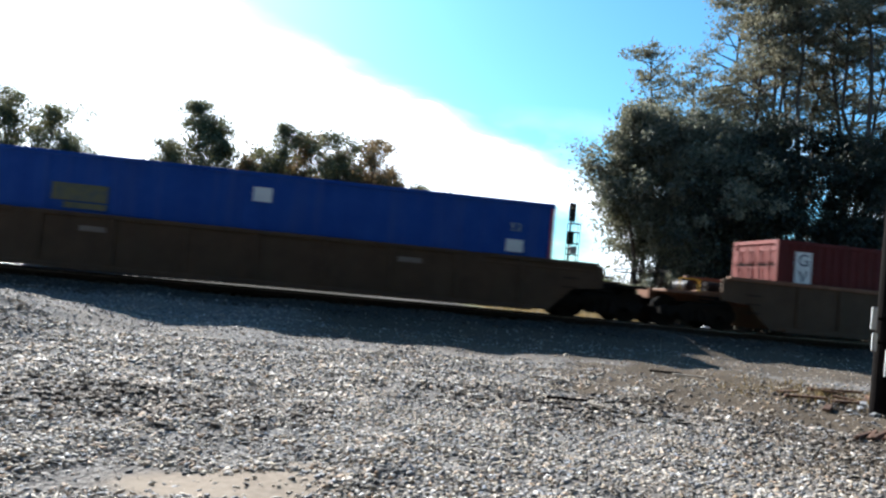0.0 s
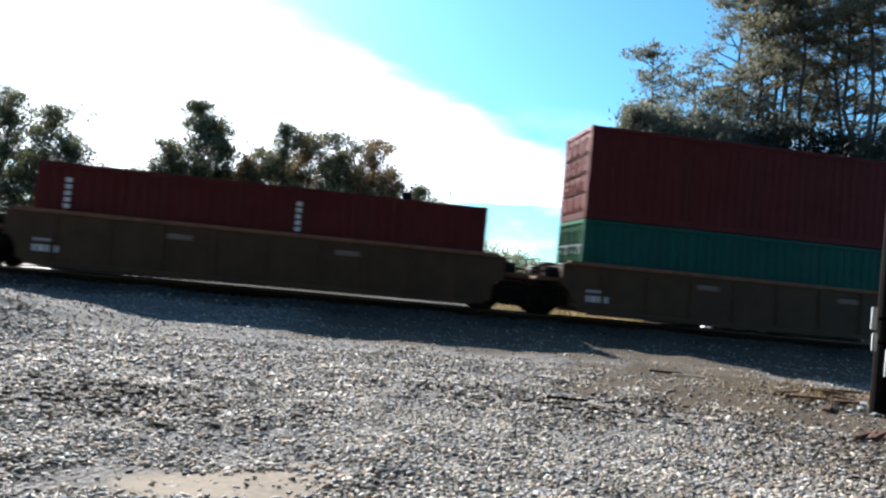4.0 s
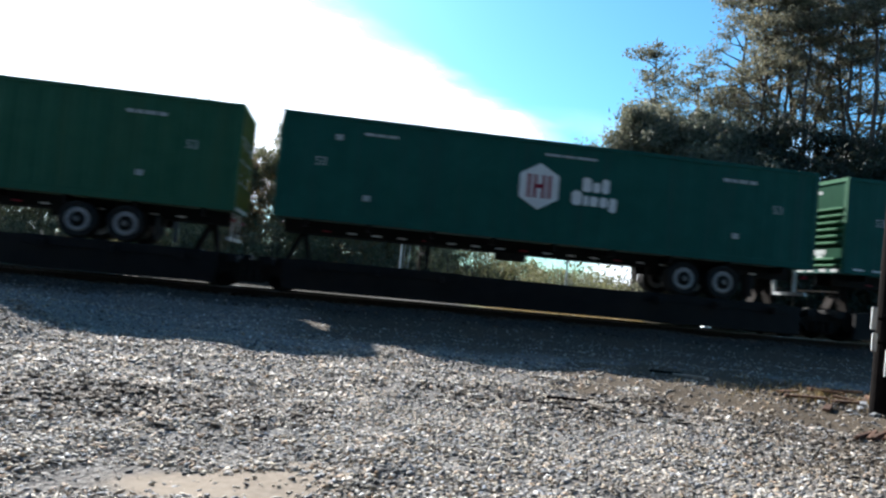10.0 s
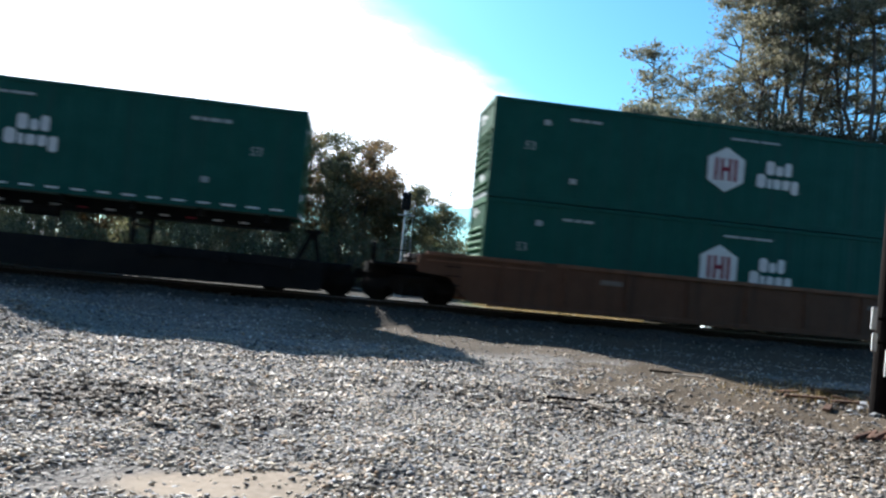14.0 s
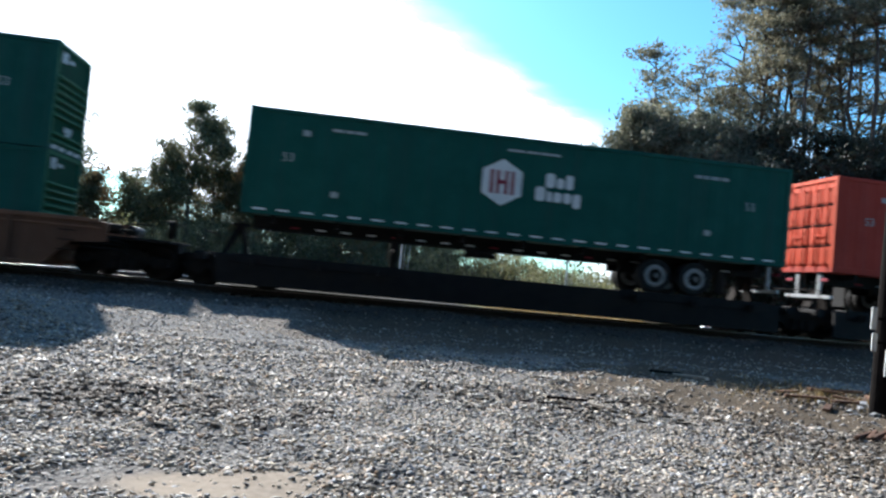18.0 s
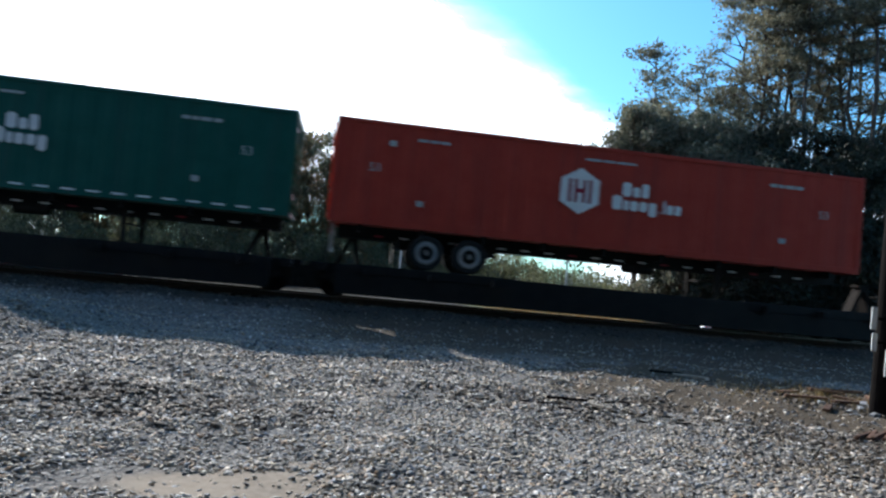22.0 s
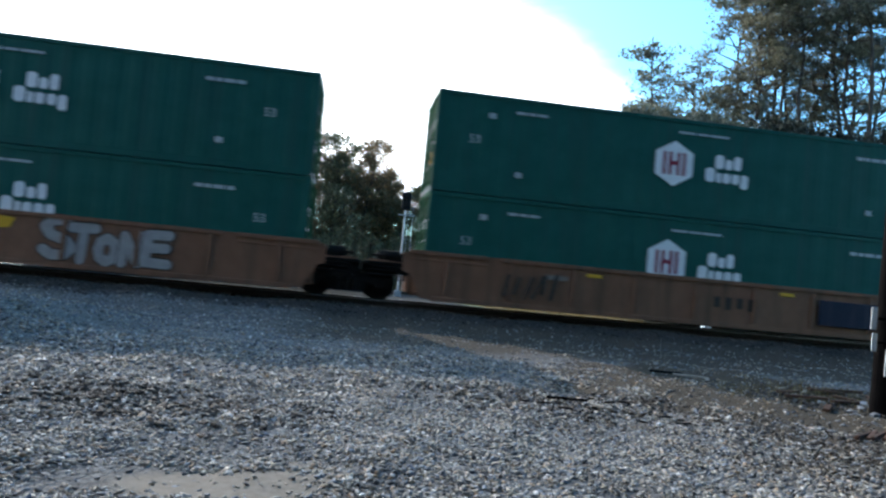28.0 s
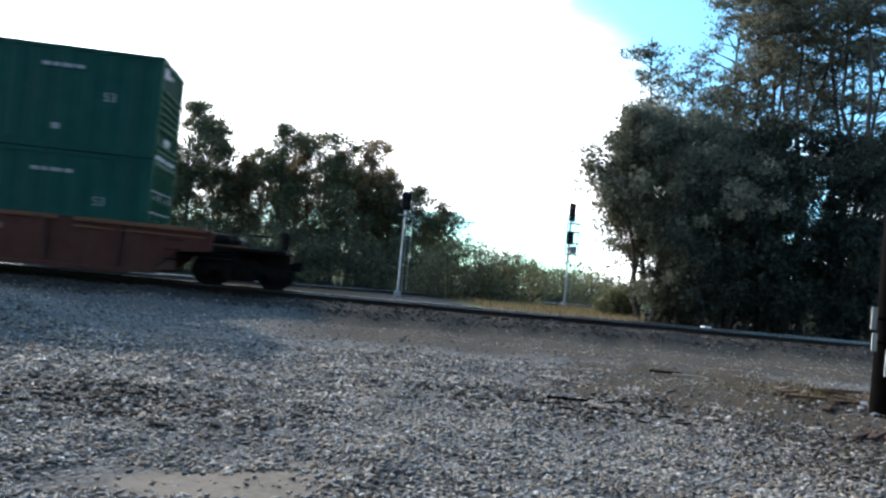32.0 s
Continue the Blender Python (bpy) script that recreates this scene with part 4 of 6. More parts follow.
def truck(owner, x):
    """A rail truck with two wheelsets under owner."""
    for sy in (-1, 1):
        f = part("truck_frame", kept("truck_frame", lambda: prism([(-1.22, 0.36), (-1.22, 0.58), (-0.62, 0.66), (-0.35, 0.80), (0.35, 0.80), (0.62, 0.66), (1.22, 0.58), (1.22, 0.36), (1.0, 0.34), (0.62, 0.46), (0.42, 0.20), (-0.42, 0.20), (-0.62, 0.46), (-1.0, 0.34)], -0.09, 0.09), M_STEEL), M_STEEL, owner, "cast steel truck side frame")
        f.location = (x, sy * 1.02, 0)
        part("spring_nest", kept("spring_nest", lambda: springs(), M_STEEL), M_STEEL, f)
        for dx in (-0.89, 0.89):
            part("journal_box", kept("journal_box", lambda: tube(bmesh.new(), (0, -0.14, 0.46), (0, 0.14, 0.46), 0.14, n=12), M_STEEL), M_STEEL, f).location = (dx, 0, 0)
    part("bolster", kept("bolster", lambda: boxes((-0.22, 0.22, -1.1, 1.1, 0.50, 0.76), bevel=0.02), M_STEEL), M_STEEL, owner).location.x = x
    for dx in (-0.89, 0.89):
        a = part("wheelset", kept("wheelset", lambda: wheelset(), M_STEEL), M_STEEL, owner, "steel wheelset")
        a.location = (x + dx, 0, 0.46)
        WHEELSETS.append((a, owner))


def springs():
    bm = bmesh.new()
    for k in (-0.24, 0, 0.24):
        tube(bm, (k, -0.13, 0.24), (k, -0.13, 0.56), 0.09, n=10)
    return bm


def wheelset():
    bm = bmesh.new()
    for sy in (-1, 1):
        tube(bm, (0, sy * 0.68, 0), (0, sy * 0.79, 0), 0.46, n=28)
        tube(bm, (0, sy * 0.66, 0), (0, sy * 0.685, 0), 0.485, n=28)
        tube(bm, (0, sy * 0.79, 0), (0, sy * 0.83, 0), 0.16, n=14)
    tube(bm, (0, -1.0, 0), (0, 1.0, 0), 0.085, n=12)
    return bm


def end_gear(c, x0, x1, sgn, deck):
    """Brake gear, pipes and a slatted walkway on the platform at a car's end."""
    m = (x0 + x1) / 2
    w = min(0.6, (x1 - x0) * 0.4)
    part("walkway", kept(f"walkway/{w:.2f}", lambda: boxes(*[(-w, w, -0.08 + 0.2 * q, 0.08 + 0.2 * q, 1.105, 1.15) for q in range(2)], bevel=0.006), deck), deck, c, "slatted end walkway").location = (m, -1.34, 0)
    part("brake_cylinder", kept("brake_cylinder", lambda: tube(tube(bmesh.new(), (-0.30, 0, 0), (0.16, 0, 0), 0.16, n=14), (0.16, 0, 0), (0.46, 0, 0), 0.035, n=8), M_STEEL), M_STEEL, c, "grimy brake cylinder").matrix_basis = pose(m, -0.95, 1.28, 0, 0, 0 if sgn > 0 else 180)
    part("air_reservoir", kept("air_reservoir", lambda: tube(tube(tube(bmesh.new(), (0, -0.42, 0), (0, 0.42, 0), 0.17, n=14), (0, -0.48, 0), (0, -0.42, 0), 0.08, 0.17, n=14), (0, 0.42, 0), (0, 0.48, 0), 0.17, 0.08, n=14), M_BLACK), M_BLACK, c, "black air reservoir").location = (m + sgn * 0.12, 0.55, 1.29)
    part("valve_box", kept("valve_box", lambda: boxes((-0.15, 0.15, -0.12, 0.12, 0, 0.24), (-0.19, -0.15, -0.05, 0.05, 0.06, 0.16), (-0.05, 0.05, -0.05, 0.05, 0.24, 0.31), bevel=0.012), M_STEEL), M_STEEL, c, "brake valve").location = (m - sgn * 0.42, -0.45, 1.10)
    def pipes():
        g = bmesh.new()
        for y, z in ((-1.46, 0.96), (-1.44, 0.86), (-1.46, 0.74)):
            tube(g, (-0.55, y, z), (0.30, y, z), 0.022, n=6)
            tube(g, (0.30, y, z), (0.52, y + 0.12, z - 0.12), 0.022, n=6)
        return g
    part("brake_pipe", kept("brake_pipe", pipes, M_STEEL), M_STEEL, c, "thin brake pipes").matrix_basis = pose(m, 0, 0)


def well_car(label, s0, s1, material, top, chord, well_lo, well_hi, trucks, style="", cap=None):
    """One unit of a well car from s0 to s1 along the train; the well holds s from well_lo to well_hi; trucks at the ends named."""
    c = thing("well_car", label, "well car", "well cars of the train")
    mid, Lw = (s0 + s1) / 2, s1 - s0
    a, b = well_lo - mid - 0.25, well_hi - mid + 0.25
    e0, e1 = -Lw / 2, Lw / 2
    lo_end, hi_end = 1.55 if "l" in trucks else 0.35, 1.55 if "r" in trucks else 0.35
    low = [(b + hi_end, 0.92), (b + hi_end * 0.42, 0.84), (b + min(hi_end, 0.9) * 0.3 - 0.30, 0.18), (a - min(lo_end, 0.9) * 0.3 + 0.30, 0.18), (a - lo_end * 0.42, 0.84), (a - lo_end, 0.92)]
    for sy in (-1, 1):
        w = part("side_sill", prism([(a - lo_end, top - 0.10), (a - lo_end + 0.3, top), (b + hi_end - 0.3, top), (b + hi_end, top - 0.10), *low], -0.05, 0.05), material, c)
        w.location.y = sy * 1.45
        runs = ((a - lo_end + 0.2, b + hi_end - 0.2),)
        if b - a > 15 and style != "navy":
            runs = ((a - lo_end + 0.2, a + 2.05), (a + 2.45, b - 2.45), (b - 2.05, b + hi_end - 0.2))
            for x0, x1 in (runs[0], runs[2]):
                part("end_rib", boxes((x0, x1, -0.075, 0.075, top - 0.26, top - 0.21), bevel=0.008), cap or material, w, "thin rib under the end of the top edge")
        for x0, x1 in runs:
            part("top_chord", boxes((x0, x1, -0.11, 0.11, top - 0.10, top + 0.012), bevel=0.012), cap or material, w, chord)
        part("bottom_chord", boxes((a + 0.5, b - 0.5, -0.10, 0.10, 0.13, 0.26), bevel=0.012), material, w)
        n = 9
        for k in range(n):
            r = part("side_stake", kept(f"side_stake/{top}", lambda: boxes((-0.06, 0.06, -0.105, -0.05, 0.32, top - 0.10), bevel=0.01), material), material, w)
            r.location.x = a + 0.9 + (b - a - 1.8) * k / (n - 1)
            r.location.y = 0 if sy < 0 else 0.155
    part("well_floor", boxes((a, b, -1.38, 1.38, 0.27, 0.33), *[(x - 0.12, x + 0.12, -1.38, 1.38, 0.22, 0.40) for x in (a + 0.5, 0.0, b - 0.5)]), material, c)
    # dark steel gives both grime and the shade at car ends; some are tan
    deck = M_TAN if style in ("lead", "number") else M_STEEL
    for sgn, end, wl in ((-1, e0, a), (1, e1, b)):
        x0, x1 = sorted((end, wl))
        part("bulkhead", boxes((wl - 0.06, wl + 0.06, -1.40, 1.40, 0.30, top - 0.12)), material, c)
        part("end_platform", boxes((x0, x1, -0.42, 0.42, 0.78, 1.10), (x0 + 0.1, x1 - 0.05, -1.42, 1.42, 1.02, 1.10), bevel=0.015), deck, c, "tan end platform" if deck is M_TAN else "grimy end platform, darkened as in shade")
        end_gear(c, x0, x1, sgn, cap or material)
        g = bmesh.new()
        xe = end - sgn * 0.22
        for y in (-1.3, 0.15, 1.3):
            tube(g, (xe, y, 1.1), (xe, y, 1.62), 0.018, n=6)
        tube(g, (xe, -1.3, 1.62), (xe, 1.3, 1.62), 0.018, n=6)
        part("handrail", g, M_STEEL, c, "thin dark end handrail")
        for k in range(3):
            part("step_rung", kept("step_rung", lambda: boxes((-0.22, 0.22, -0.015, 0.015, -0.012, 0.012)), M_STEEL), M_STEEL, c).location = (wl + sgn * 0.55, -1.52, 0.62 + 0.26 * k)
    for flag, sgn, end in (("l", -1, e0), ("r", 1, e1)):
        if flag in trucks:
            k = part("coupler", kept("coupler", lambda: boxes((-0.1, 0.45, -0.10, 0.10, 0.62, 0.80), (0.36, 0.60, -0.16, 0.14, 0.58, 0.86), bevel=0.02), M_STEEL), M_STEEL, c, "rusty steel coupler")
            k.matrix_basis = pose(end - sgn * 0.28, 0, 0, 0, 0, 0 if sgn > 0 else 180)
            w = part("brake_wheel", kept("brake_wheel", lambda: ring_mesh(0.26, 0.22, 0.04, 18), M_STEEL), M_STEEL, c, "hand brake wheel")
            w.matrix_basis = pose(end - sgn * 0.16, -0.75, 1.42, 0, 0, 90)
            hp = part("brake_post", kept("brake_post", lambda: boxes((-0.03, 0.03, -0.03, 0.03, 1.08, 1.46)), M_STEEL), M_STEEL, c)
            hp.location = (end - sgn * 0.20, -0.75, 0)
            h = part("air_hose", kept("air_hose", lambda: tube(tube(bmesh.new(), (0, 0.2, 0.62), (0.16, 0.2, 0.38), 0.022, n=6), (0.16, 0.2, 0.38), (0.42, 0.18, 0.34), 0.022, n=6), M_RUBBER), M_RUBBER, c)
            h.matrix_basis = pose(end, 0, 0, 0, 0, 0 if sgn > 0 else 180)
            g = tube(bmesh.new(), (end - sgn * 1.1, -1.44, 1.10), (end - sgn * 1.1, -1.44, 1.46), 0.018, n=6)
            tube(g, (end - sgn * 0.5, -1.44, 1.10), (end - sgn * 0.5, -1.44, 1.46), 0.018, n=6)
            tube(g, (end - sgn * 1.1, -1.44, 1.46), (end - sgn * 0.5, -1.44, 1.46), 0.018, n=6)
            part("grab_iron", g, M_YELLOW if style in ("graffiti", "lead") else M_STEEL, c, "side grab iron")
    if "L" in trucks:
        truck(c, e0 + 0.35 if "l" not in trucks else e0 + 1.3)
    if "R" in trucks:
        truck(c, e1 - 1.3 if "r" in trucks else e1 - 0.35)
    for x in (a + 4.1, b - 4.1):
        part("reflector", kept("reflector/car", lambda: boxes((-0.34, 0.34, -0.012, 0, -0.07, 0.07)), M_FADED), M_FADED, c, "dirty pale reflector").location = (x, -1.515, top - 0.40)
    yb = -1.505
    if style == "number":
        word_bars(c, "number_bars", a + 0.42, 0.60, yb - 0.004, (0.09, 0.13, 0.13, 0.13), 0.18, M_WHITE, "white number drawn as bars")
        word_bars(c, "number_bars", a + 0.42, 0.82, yb - 0.004, (0.10, 0.10, 0.10), 0.08, M_GRAFFITI, "pale initials drawn as bars")
    elif style == "graffiti":
        spray(c, a + 10.05, yb, 0.86)
        rr = random.Random(8)
        for k in range(5):
            w, h = rr.uniform(0.30, 0.46), rr.uniform(0.50, 0.82)
            blot = part("spray_blot", prism([(w * q * (1 + rr.uniform(-0.15, 0.15)), h / 2 * p * (1 + rr.uniform(-0.15, 0.15))) for q, p in ((-1, -0.6), (-0.5, -1), (0.4, -0.95), (1, -0.5), (0.95, 0.5), (0.5, 1), (-0.5, 0.95), (-1, 0.6))], -0.004, 0), M_FADED, c, "faded grey spray-painted blot")
            blot.location = (a + 6.25 + 0.42 * k, yb - 0.004 - 0.001 * k, 0.98 - 0.02 * k)
        part("spray_blot", prism([(-0.45, -0.02), (-0.1, -0.16), (0.32, -0.12), (0.45, 0.14), (0.0, 0.18), (-0.3, 0.10)], -0.004, 0), M_YELLOW, c, "yellow spray-painted dab").location = (a + 8.5, yb - 0.012, 1.18)
        word_bars(c, "number_bars", a + 1.6, 0.95, yb - 0.004, (0.2, 0.2, 0.2, 0.2, -0.2, 0.2, 0.2, 0.2, 0.2), 0.16, M_INK, "dark number drawn as bars")
    elif style == "scrawl":
        rr = random.Random(3)
        for k in range(6):
            x = -0.9 + 0.27 * k
            o = part("scrawl_stroke", tube(bmesh.new(), (x, -0.012, rr.uniform(-0.4, -0.2)), (x + rr.uniform(-0.1, 0.3), -0.012, rr.uniform(0.2, 0.42)), 0.055, n=5), M_DKSPRAY, c, "dark spray-painted stroke")
            o.location = (a + 3.5, yb, 0.80)
        for x in (5.2, 11.2):
            part("reflector", kept("reflector", lambda: boxes((-0.22, 0.22, -0.012, 0, -0.05, 0.05)), M_YELLOW), M_YELLOW, c, "orange reflector").location = (a + x, -1.515, top - 0.24)
        for k in range(4):
            part("scrawl_stroke", boxes((0, 0.2, -0.008, 0, -0.16 - 0.05 * (k % 2), 0.16), bevel=0.003), M_DKSPRAY, c, "dark spray-painted stroke").location = (a + 8.9 + 0.36 * k, yb, 0.86)
        o = part("box_panel", boxes((-1.1, 1.1, -0.05, 0, -0.40, 0.36), bevel=0.015), M_NAVY, c, "dark blue equipment panel")
        o.location = (b - 3.35, yb - 0.06, 0.84)
    elif style == "plain_number":
        word_bars(c, "number_bars", b - 6.6, 0.92, yb - 0.004, (0.2, 0.2, 0.2, -0.1, 0.2, 0.2, 0.2, 0.2, 0.2, 0.2), 0.2, M_GRAFFITI, "pale number drawn as bars")
        part("painted_line", boxes((-0.1, 3.5, -0.004, 0, 0.16, 0.19)), M_DKSPRAY, c, "thin dark painted line").location = (b - 6.6, yb - 0.004, 0.92)
    elif style == "pale_number":
        word_bars(c, "number_bars", b - 7.4, 0.98, yb - 0.004, (0.28, 0.28, 0.28, 0.28), 0.26, M_GRAFFITI, "pale initials drawn as bars")
    elif style == "navy":
        word_bars(c, "number_bars", a + 5.3, 1.10, yb - 0.012, (0.24, 0.24, 0.24, -0.1, 0.2, 0.2), 0.24, M_SLATE, "faded initials drawn as bars")
        for x, z in ((0.1, 0.10), (4.8, 0.16), (8.1, 0.16)):
            part("reflector", kept("reflector/navy", lambda: boxes((-0.19, 0.19, -0.012, 0, -0.055, 0.055)), M_YELLOW), M_YELLOW, c, "orange-yellow reflector").location = (a + x, yb - 0.105, top - z)
    return rides(c, mid, 0.0)


def fat_strokes(lines, r, depth):
    """A flat letter of fat round-ended strokes along the lines, in x, z."""
    bm = bmesh.new()
    for line in lines:
        for p, q in zip(line[:-1], line[1:]):
            d = Vector((q[0] - p[0], 0, q[1] - p[1]))
            m = Matrix.Translation(((p[0] + q[0]) / 2, -depth / 2, (p[1] + q[1]) / 2)) @ Matrix.Rotation(-math.atan2(d.z, d.x), 4, "Y")
            bmesh.ops.create_cube(bm, size=1, matrix=m @ Matrix.Diagonal((d.length, depth, 2 * r, 1)))
        for x, z in line:
            tube(bm, (x, 0, z), (x, -depth * 1.02, z), r, n=14)
    return bm


LETTERS = {"S": [[(0.34, 0.34), (0.14, 0.50), (-0.16, 0.50), (-0.34, 0.30), (-0.20, 0.08), (0.18, -0.06), (0.34, -0.26), (0.16, -0.48), (-0.16, -0.50), (-0.36, -0.36)]],
           "T": [[(-0.38, 0.44), (0.36, 0.46)], [(0.02, 0.44), (-0.04, -0.46)]], "O": [[(0.26 * math.cos(radians(a)), 0.34 * math.sin(radians(a)) - 0.10) for a in range(0, 361, 45)]],
           "N": [[(-0.26, -0.44), (-0.22, 0.34), (0.20, -0.42), (0.26, 0.36)]], "E": [[(0.34, 0.40), (-0.22, 0.38), (-0.28, -0.42), (0.34, -0.44)], [(-0.24, 0.0), (0.28, 0.02)]]}


def spray(owner, x, y, z):
    """Bulging spray-painted letters, each with a dark outline behind it, crowding one another."""
    for k, (ch, w, up) in enumerate((("S", 1.12, 0.08), ("T", 0.92, -0.02), ("O", 0.95, -0.04), ("N", 0.95, -0.02), ("E", 1.05, 0.03))):
        o = part("spray_letter", fat_strokes(LETTERS[ch], 0.178, 0.004), M_DKSPRAY, owner, "dark outline of a spray-painted letter")
        o.matrix_basis = pose(x + 0.62 * k, y - 0.004 - 0.008 * k, z + up - 0.03) @ Matrix.Diagonal((w * 0.9, 1, 0.92, 1))
        f = part("letter_face", fat_strokes(LETTERS[ch], 0.142, 0.003), M_SPRAYGREY, o, "pale grey spray-painted letter")
        f.location = (0, -0.005, 0)


def spine_car(label, s0, s1, trucks, low=False):
    """One unit of a spine car: a box beam, wheel platforms, hitches and shared trucks."""
    c = thing("spine_car", label, "spine car", "spine cars of the train")
    mid, Lw = (s0 + s1) / 2, s1 - s0
    e0, e1 = -Lw / 2, Lw / 2
    part("centre_beam", boxes((e0 + 0.1, e1 - 0.1, -0.36, 0.36, 0.52, 0.94), (e0 + 1.5, e1 - 1.5, -0.50, 0.50, 0.40, 0.50), bevel=0.02), M_BLACK, c)
    for x in (e0 + 3.6, e1 - 3.6):
        for sy in (-1, 1):
            part("wheel_platform", kept("wheel_platform", lambda: boxes((-2.3, 2.3, -0.40, 0.40, 0.86, 0.955), (-2.3, 2.3, -0.42, -0.34, 0.70, 0.955), (-0.1, 0.1, -0.7, 0.4, 0.66, 0.86), (-1.9, -1.7, -0.7, 0.4, 0.66, 0.86), (1.7, 1.9, -0.7, 0.4, 0.66, 0.86), bevel=0.01), M_BLACK), M_BLACK, c).matrix_basis = pose(x, sy * 1.02, 0, 0, 0, 0 if sy < 0 else 180)
    for x in np.linspace(e0 + 2.0, e1 - 2.0, 5):
        part("cross_arm", kept("cross_arm", lambda: boxes((-0.12, 0.12, -1.36, 1.36, 0.68, 0.88), bevel=0.015), M_BLACK), M_BLACK, c).location.x = x
    for sy in (-1, 1):
        part("side_beam", boxes((e0 + 0.9, e1 - 0.9, -0.05, 0.05, 0.11, 0.92), bevel=0.01), M_BLACK, c).location.y = sy * 1.37
    if low:
        for sy in (-1, 1):
            part("side_skirt", boxes((e0 + 1.0, e1 - 1.0, -0.04, 0.04, 0.19, 1.24), bevel=0.01), M_BLACK, c).location.y = sy * 1.33
        for x in (e0 + 1.6, 0.0, e1 - 1.6):
            part("container_pedestal", kept("container_pedestal", lambda: boxes((-0.2, 0.2, -1.28, 1.28, 0.86, 1.27), bevel=0.01), M_BLACK), M_BLACK, c).location.x = x
    else:
        for x in (e0 + 1.3, e1 - 1.3):
            part("hitch", kept("hitch", lambda: prism([(-0.46, 0.94), (-0.34, 0.94), (-0.02, 1.66), (0.16, 0.94), (0.26, 0.94), (0.12, 1.74), (0.20, 1.76), (0.20, 1.84), (-0.22, 1.84), (-0.22, 1.76), (-0.12, 1.74)], -0.2, 0.2), M_STEEL), M_STEEL, c, "folding steel trailer hitch").location.x = x
    for end in (e0 + 0.5, e1 - 0.5):
        def rail():
            g = bmesh.new()
            for y in (-1.2, 1.2):
                tube(g, (0, y, 0.9), (0, y, 1.5), 0.016, n=6)
            return tube(g, (0, -1.2, 1.5), (0, 1.2, 1.5), 0.016, n=6)
        part("handrail", kept("handrail/spine", rail, M_STEEL), M_STEEL, c, "thin dark handrail").location.x = end
        part("end_sill", kept("end_sill/spine", lambda: boxes((-0.125, 0.125, -1.35, 1.35, 0.70, 0.90), bevel=0.01), M_BLACK), M_BLACK, c).location.x = end + (0.025 if end > 0 else -0.025)
    for x in (e0 + 2.4, e1 - 2.4):
        part("reflector", kept("reflector", lambda: boxes((-0.22, 0.22, -0.012, 0, -0.05, 0.05)), M_YELLOW), M_YELLOW, c, "yellow reflector").location = (x, -1.425, 0.78)
    if "L" in trucks:
        truck(c, e0 + (1.35 if "l" in trucks else 0.0))
    if "R" in trucks:
        truck(c, e1 - (1.35 if "r" in trucks else 0.0))
    return rides(c, mid, 0.0)


# ---- the train, from its head ----
RIB40 = (0.032, 0.28)
C53 = 16.15
green53 = "dark green 53-foot domestic container, "

well_car("weathered dark brown well car with a thin yellow top edge", -13.8, 8.9, M_OLIVE, 1.62, "yellow-brown top edge", -10.5, 5.66, "LRlr", cap=M_OLIVE)
container("bright blue 53-foot container alone in a well", M_BLUE, M_BLUE, -10.24, 0.44, C53, 2.80, "doors", "ribs", "blue")

for k, (name, s, style) in enumerate((("board", 12.90, "board"), ("a", 28.04, "column"), ("b", 43.20, "column"), ("c", 58.55, "column"), ("d", 73.62, ""))):
    lo = 9.3 if k == 0 else s - 1.45
    hi = 88.6 if k == 4 else s + 12.19 + 1.45
    well_car("weathered yellow-brown well car unit of a five-part set", lo, hi, M_OLIVE, 1.63, "dull yellow top edge", s, s + 12.19,
             "LlR" if k == 0 else ("Rr" if k == 4 else "R"), "lead" if k == 0 else "number", cap=M_TAN)
    if k < 4:
        container("dark oxide-red 40-foot container low in a well" + (" with white panel" if k == 0 else ""), M_OXIDE, M_OXIDE, s, 0.34, 12.19, 2.59, "doors", "doors", style, RIB40)
container("dark green 40-foot container at the bottom of a stack", M_GREEN, M_GREEN, 73.62, 0.34, 12.19, 2.59, "doors", "doors", "", RIB40)
container("oxide-red 40-foot high container on top of a stack", M_OXIDE, M_OXIDE, 73.62, 2.95, 12.19, 2.74, "doors", "doors", "", RIB40)

# spine cars with trailers and one orange container
spine_car("black spine car unit under a green trailer", 89.0, 109.4, "LlR")
trailer("dark green 53-foot trailer with a white hexagon emblem", M_GREEN, M_GREEN, 90.97, "R", "hexagon", False)
spine_car("black spine car unit with side skirts under an orange container", 109.5, 128.55, "R", low=True)
container("bright orange 53-foot container with a white hexagon emblem", M_ORANGE, M_ORANGE, 111.39, 1.28, C53, 2.79, "doors", "ribs", "hexagon_long")
TR = [(129.62, "L", M_GREEN, "dark green", "hexagon", False), (148.99, "R", M_LIME, "faded yellow-green", "hexagon", False), (166.18, "R", M_GREEN, "dark green", "hexagon", False),
      (183.30, "R", M_GREEN, "dark green", "hexagon", True), (200.57, "R", M_GREEN, "dark green", "hexagon", False), (218.43, "L", M_GREEN, "dark green", "hexagon", True)]
ends = [128.6, 147.4, 165.7, 182.83, 199.98, 217.57, 236.3]
for k, (s, w, m, tone, style, dash) in enumerate(TR):
    spine_car("black spine car unit under a long van trailer", ends[k], ends[k + 1], "R" if k < 5 else "Rr")
    trailer(tone + " 53-foot trailer with white hexagon emblem" + (" and dashed line" if dash else ""), m, m, s, w, style, dash, {166.18: 0.24, 218.43: 0.14, 352.46: 0.12}.get(s, 0.04))


